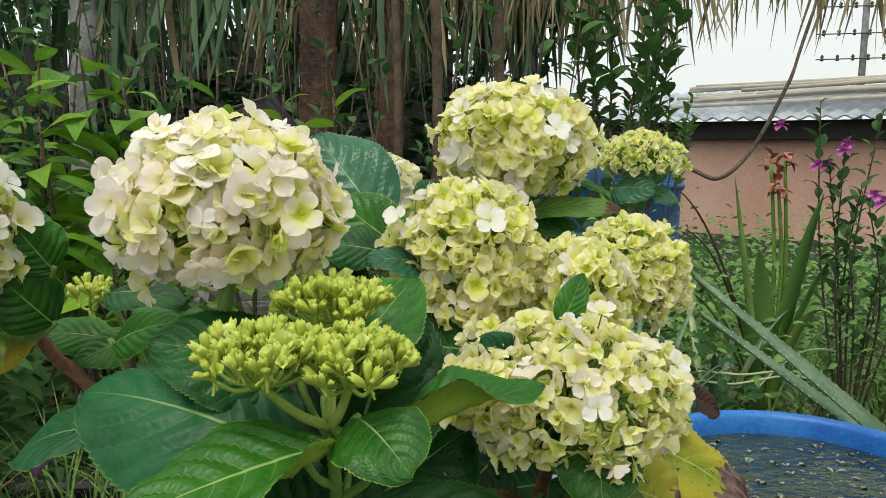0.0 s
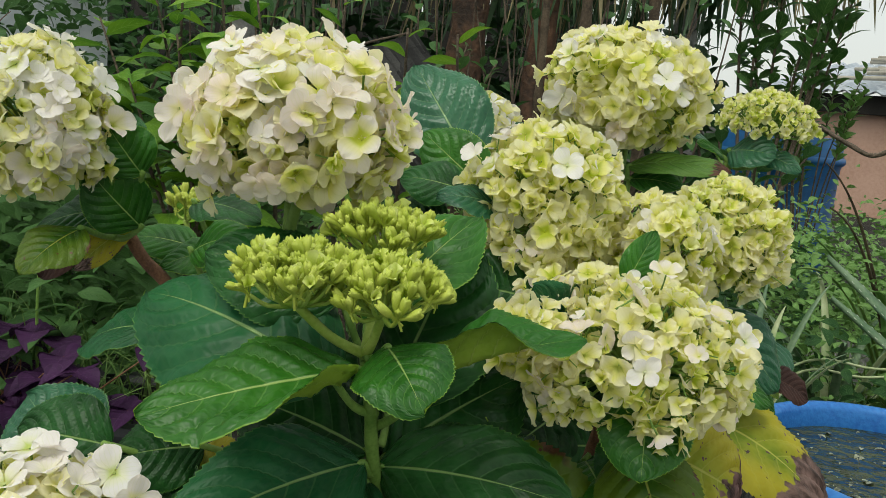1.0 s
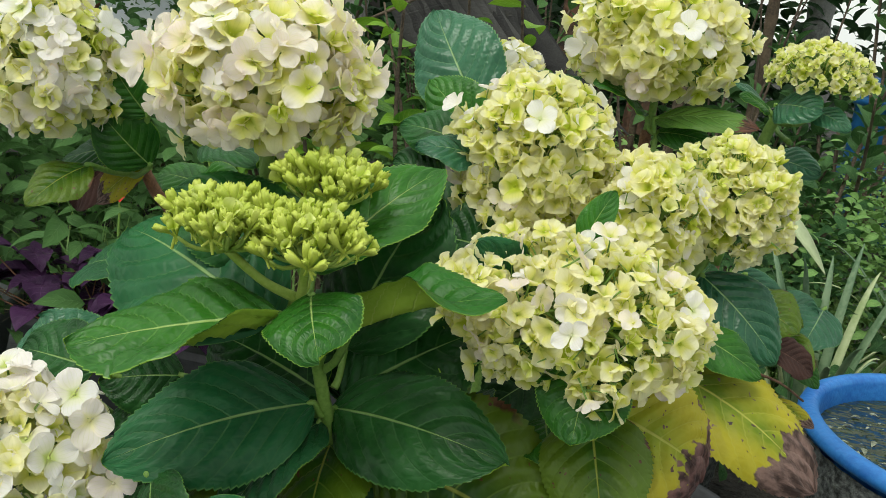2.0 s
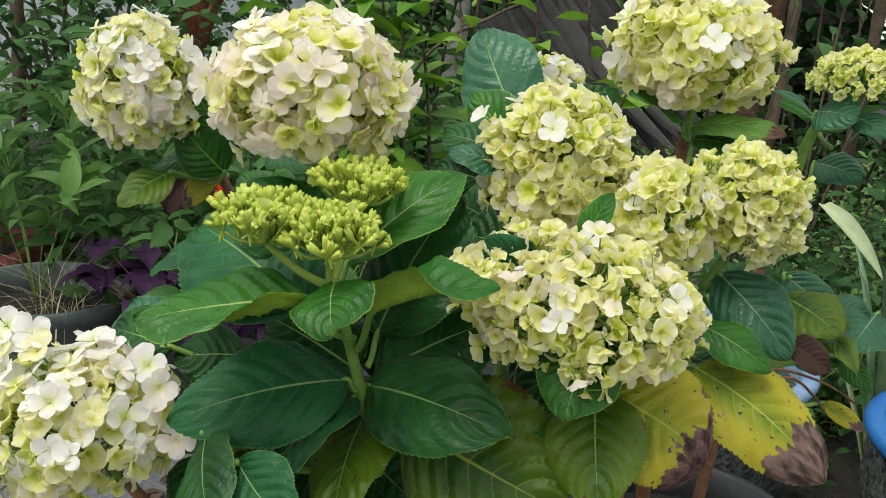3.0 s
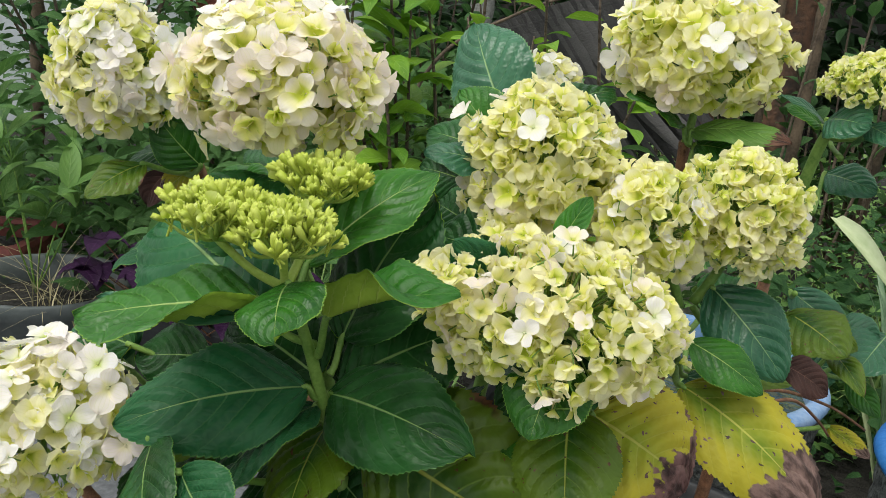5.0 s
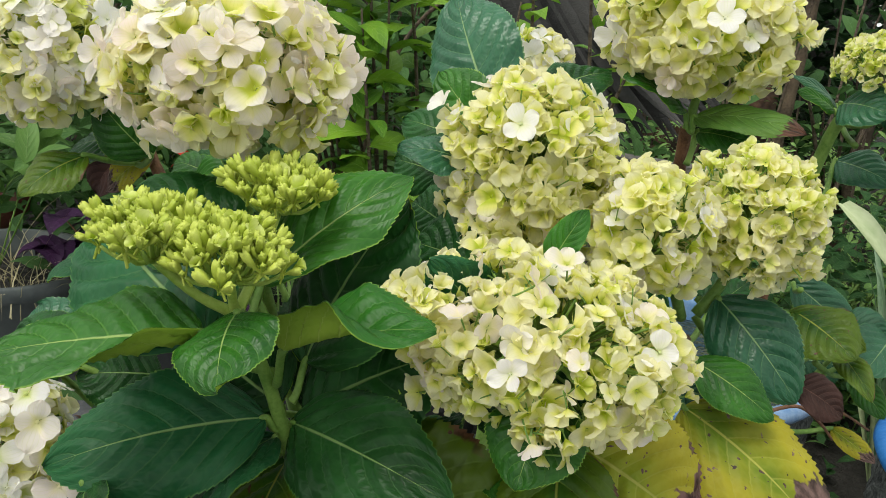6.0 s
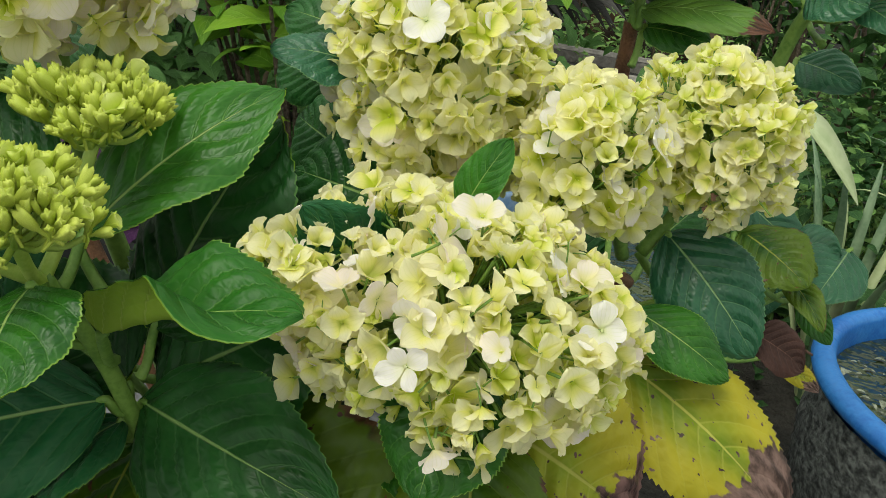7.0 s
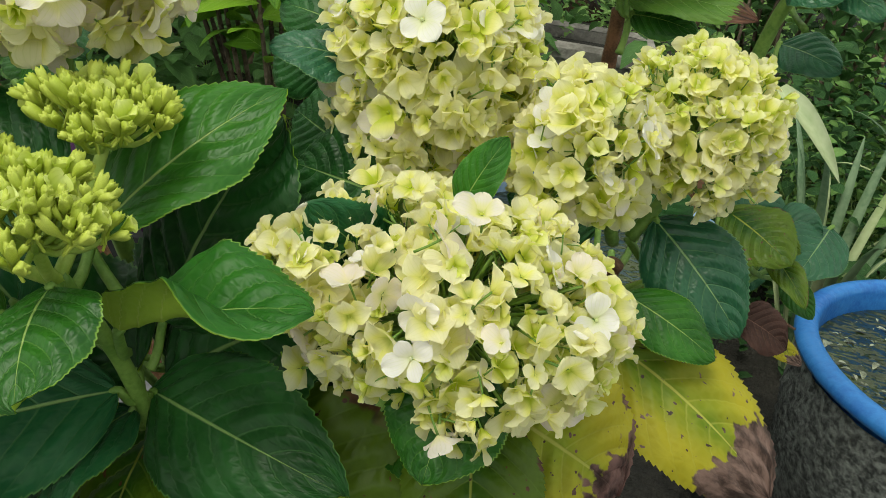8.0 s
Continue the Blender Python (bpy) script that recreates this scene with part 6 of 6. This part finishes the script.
flowering = shrub("flowering_shrub", (1.00, 2.15, 0.0), [(0.895, 2.02, 0.83), (0.86, 2.03, 0.785), (0.84, 2.05, 0.92), (0.99, 2.05, 0.90), (0.93, 2.0, 0.72), (1.10, 2.05, 0.75), (1.0, 2.0, 0.6), (0.9, 2.0, 0.62), (1.1, 2.0, 0.66), (0.875, 1.85, 0.71)], GARDEN, 0.046, 22, 91, "twiggy shrub with small magenta flowers", r=0.004)
mag = [small_leaf(magenta_petal, 0.85, 85 + i) for i in range(2)]
for p in ((0.895, 2.014, 0.817), (0.885, 2.01, 0.80), (0.859, 2.03, 0.767), (0.835, 2.03, 0.765), (0.872, 1.804, 0.706), (0.885, 1.80, 0.69), (0.76, 2.08, 0.86)):
    for k in range(5):
        q = k * 1.257 + p[0] * 50
        put("petal", mag[k % 2], flowering, "magenta petal", leaf_towards(p, (math.cos(q), -0.5, math.sin(q) * 0.6), 0.022))
lily2 = thing("spider_lily", (0.62, 2.05, 0.0), "clump of long narrow grey-green strap leaves", "plant")
for i in range(11):
    a = i * 0.57
    put("leaf", strap("leaf", (0.62, 2.05, 0.0), (0.62 + 0.30 * math.cos(a), 2.05 + 0.20 * math.sin(a), 0.30 + 0.14 * rnd.random()), 0.02, 0.10, agave_green if i % 3 else pale_blade, 0.001), lily2)
straps = random.Random(31)
lily3 = thing("spider_lily", (0.36, 1.72, 0.0), "clump of narrow grey-green strap leaves beside tubs", "plant")
for i in range(20):
    a = i * 2.4
    reach = straps.uniform(0.10, 0.24)
    put("leaf", strap("leaf", (0.36 + 0.02 * math.cos(a), 1.72 + 0.02 * math.sin(a), 0.0), (0.36 + reach * math.cos(a), 1.72 + reach * math.sin(a), straps.uniform(0.24, 0.46)), 0.019, 0.07, agave_green if i % 3 else pale_blade, 0.001), lily3)
put("leaf", strap("leaf", (0.205, 1.20, 0.605), (0.292, 1.165, 0.530), 0.052, 0.008, pale_blade, 0.001), lily2, "pale yellow-green strap leaf")


for ends in (((0.32, 1.98, 0.0), (0.50, 1.93, 0.255), (0.66, 1.93, 0.275), (0.82, 1.95, 0.27), (1.0, 2.02, 0.1)), ((0.34, 1.93, 0.0), (0.50, 1.92, 0.235), (0.64, 1.92, 0.255), (0.81, 1.94, 0.268), (0.97, 2.04, 0.12))):
    v, f = tube(ends, [0.0015, 0.003, 0.003, 0.0025, 0.002], 7, 8, knobs=0.06)
    tagged(put("fallen_stalk", mesh_of("fallen_stalk", v, f, pale_blade)), "pale green stalk lying over weeds", "stalk")

# grey stones on the soil in front of the wall
stone_grey = plain("stone_grey", (0.16, 0.16, 0.15), (0.34, 0.33, 0.32), 14.0, 0.9, 0.6, 0.01)
for x, y, size, turn in ((0.62, 2.55, 0.16, 20), (0.80, 2.75, 0.20, 70), (0.98, 2.6, 0.14, 130), (0.55, 3.0, 0.18, 10)):
    bm = bmesh.new()
    bmesh.ops.create_icosphere(bm, subdivisions=3, radius=1.0)
    for v in bm.verts:
        v.co *= 1 + 0.22 * noise.noise(v.co * 1.7 + Vector((x * 9, y * 5, 0)))
        v.co = Vector((v.co.x * size, v.co.y * size * 0.7, max(v.co.z, -0.3) * size * 0.55))
    me = bpy.data.meshes.new("stone")
    bm.to_mesh(me)
    bm.free()
    me.materials.append(stone_grey)
    tagged(put("stone", me, None, "", pose(x, y, 0.02, 0, 0, turn)), "grey weathered stone lying on the soil", "stone", "stones by the wall")

# utility pole with cross-arms far beyond the shed
pole = thing("utility_pole", (6.3, 14.5, 0.0), "grey utility pole with insulators on wires", "utility pole")
v, f = tube([(6.3, 14.5, 0.0), (6.3, 14.5, 5.2)], [0.06, 0.05], 12)
put("post", mesh_of("post", v, f, bark_pale), pole)
for z in (2.47, 2.88, 3.32):
    v, f = tube([(5.5, 14.42, z), (7.4, 14.42, z + 0.08)], [0.010, 0.010], 6)
    put("crossarm", mesh_of("crossarm", v, f, bark), pole)
    for k in range(7):
        v, f = lathe([(0.0, -0.05), (0.03, -0.04), (0.016, 0.0), (0.032, 0.02), (0.016, 0.05), (0.0, 0.06)], 10)
        put("insulator", mesh_of("insulator", v, f, bark), pole, "", pose(5.6 + k * 0.25, 14.42, z + 0.02 + k * 0.01))

# floating scraps on the tub's water; the pale ones imitate glints of sky
scr = random.Random(77)
bits = []
for _ in range(260):
    rr, a = 0.205 * math.sqrt(scr.random()), scr.uniform(0, 6.283)
    q = scr.uniform(0, 6.283)
    bits.append((Vector((0.557 + rr * math.cos(a), 1.29 + rr * math.sin(a), 0.272 + 0.002 * scr.random())), Vector((math.cos(q), math.sin(q), scr.uniform(-0.05, 0.12))), scr.choice((0.004, 0.006, 0.009, 0.015)) * scr.uniform(0.6, 1.2), scr.uniform(-6, 6)))
leaf_mass("floating_scraps", bits, scrap_glint, 0.5, "small dead leaf scraps on tub water, pale ones painted as sky glints", "debris")
# litter on the soil under the hydrangea and on the slab
lit = random.Random(78)
bits = []
for _ in range(260):
    x, y = lit.uniform(-0.9, 0.5), lit.uniform(0.55, 1.35)
    q = lit.uniform(0, 6.283)
    bits.append((Vector((x, y, 0.004)), Vector((math.cos(q), math.sin(q), 0.1)), lit.uniform(0.01, 0.05), lit.uniform(-25, 25)))
leaf_mass("leaf_litter", bits, rust_bark, 0.45, "brown dead leaves scattered on the slab", "leaf litter")

# small coloured accents among the pots
red_leaf = plain("red_leaf", (0.16, 0.05, 0.035), (0.34, 0.12, 0.08), 9.0, 0.6, 0.2, 0.002)
cordy = thing("cordyline", (-2.0, 2.25, 0.0), "red-brown strap-leaved cordyline among shrubs", "plant")
for i in range(9):
    a = i * 0.7
    put("leaf", strap("leaf", (-2.0, 2.25, 0.55), (-2.0 + 0.16 * math.cos(a), 2.25 + 0.16 * math.sin(a), 0.84 + 0.05 * (i % 3)), 0.05, 0.05, red_leaf, 0.001), cordy)
v, f = tube([(-2.0, 2.25, 0.0), (-2.0, 2.25, 0.6)], [0.014, 0.012], 8)
put("stalk", mesh_of("stalk", v, f, bark), cordy)
dry_leaf = put("dry_leaf", small_leaf(orange_dry, 0.30, 95, droop=0.03), None, "", leaf_towards((-1.09, 0.815, 0.43), (-0.1, -0.1, -1), 0.085))
tagged(dry_leaf, "hanging dry orange-brown leaf on a stem", "dry leaf")
hib = thing("red_flower", (-0.80, 1.12, 0.2), "small bright red flower on a thin stalk", "flower")
v, f = tube([(-0.80, 1.14, 0.16), (-0.79, 1.12, 0.35), (-0.785, 1.118, 0.46)], [0.003, 0.0025, 0.002], 5, 4)
put("stalk", mesh_of("stalk", v, f, stem_green), hib)
bright_red = plain("bright_red", (0.55, 0.02, 0.015), (0.72, 0.06, 0.04), 20.0, 0.5, 0.0)
for k in range(5):
    q = k * 1.257
    put("petal", small_leaf(bright_red, 0.7, 97), hib, "", leaf_towards((-0.785, 1.118, 0.46), (math.cos(q), -0.4, math.sin(q) + 0.3), 0.03))
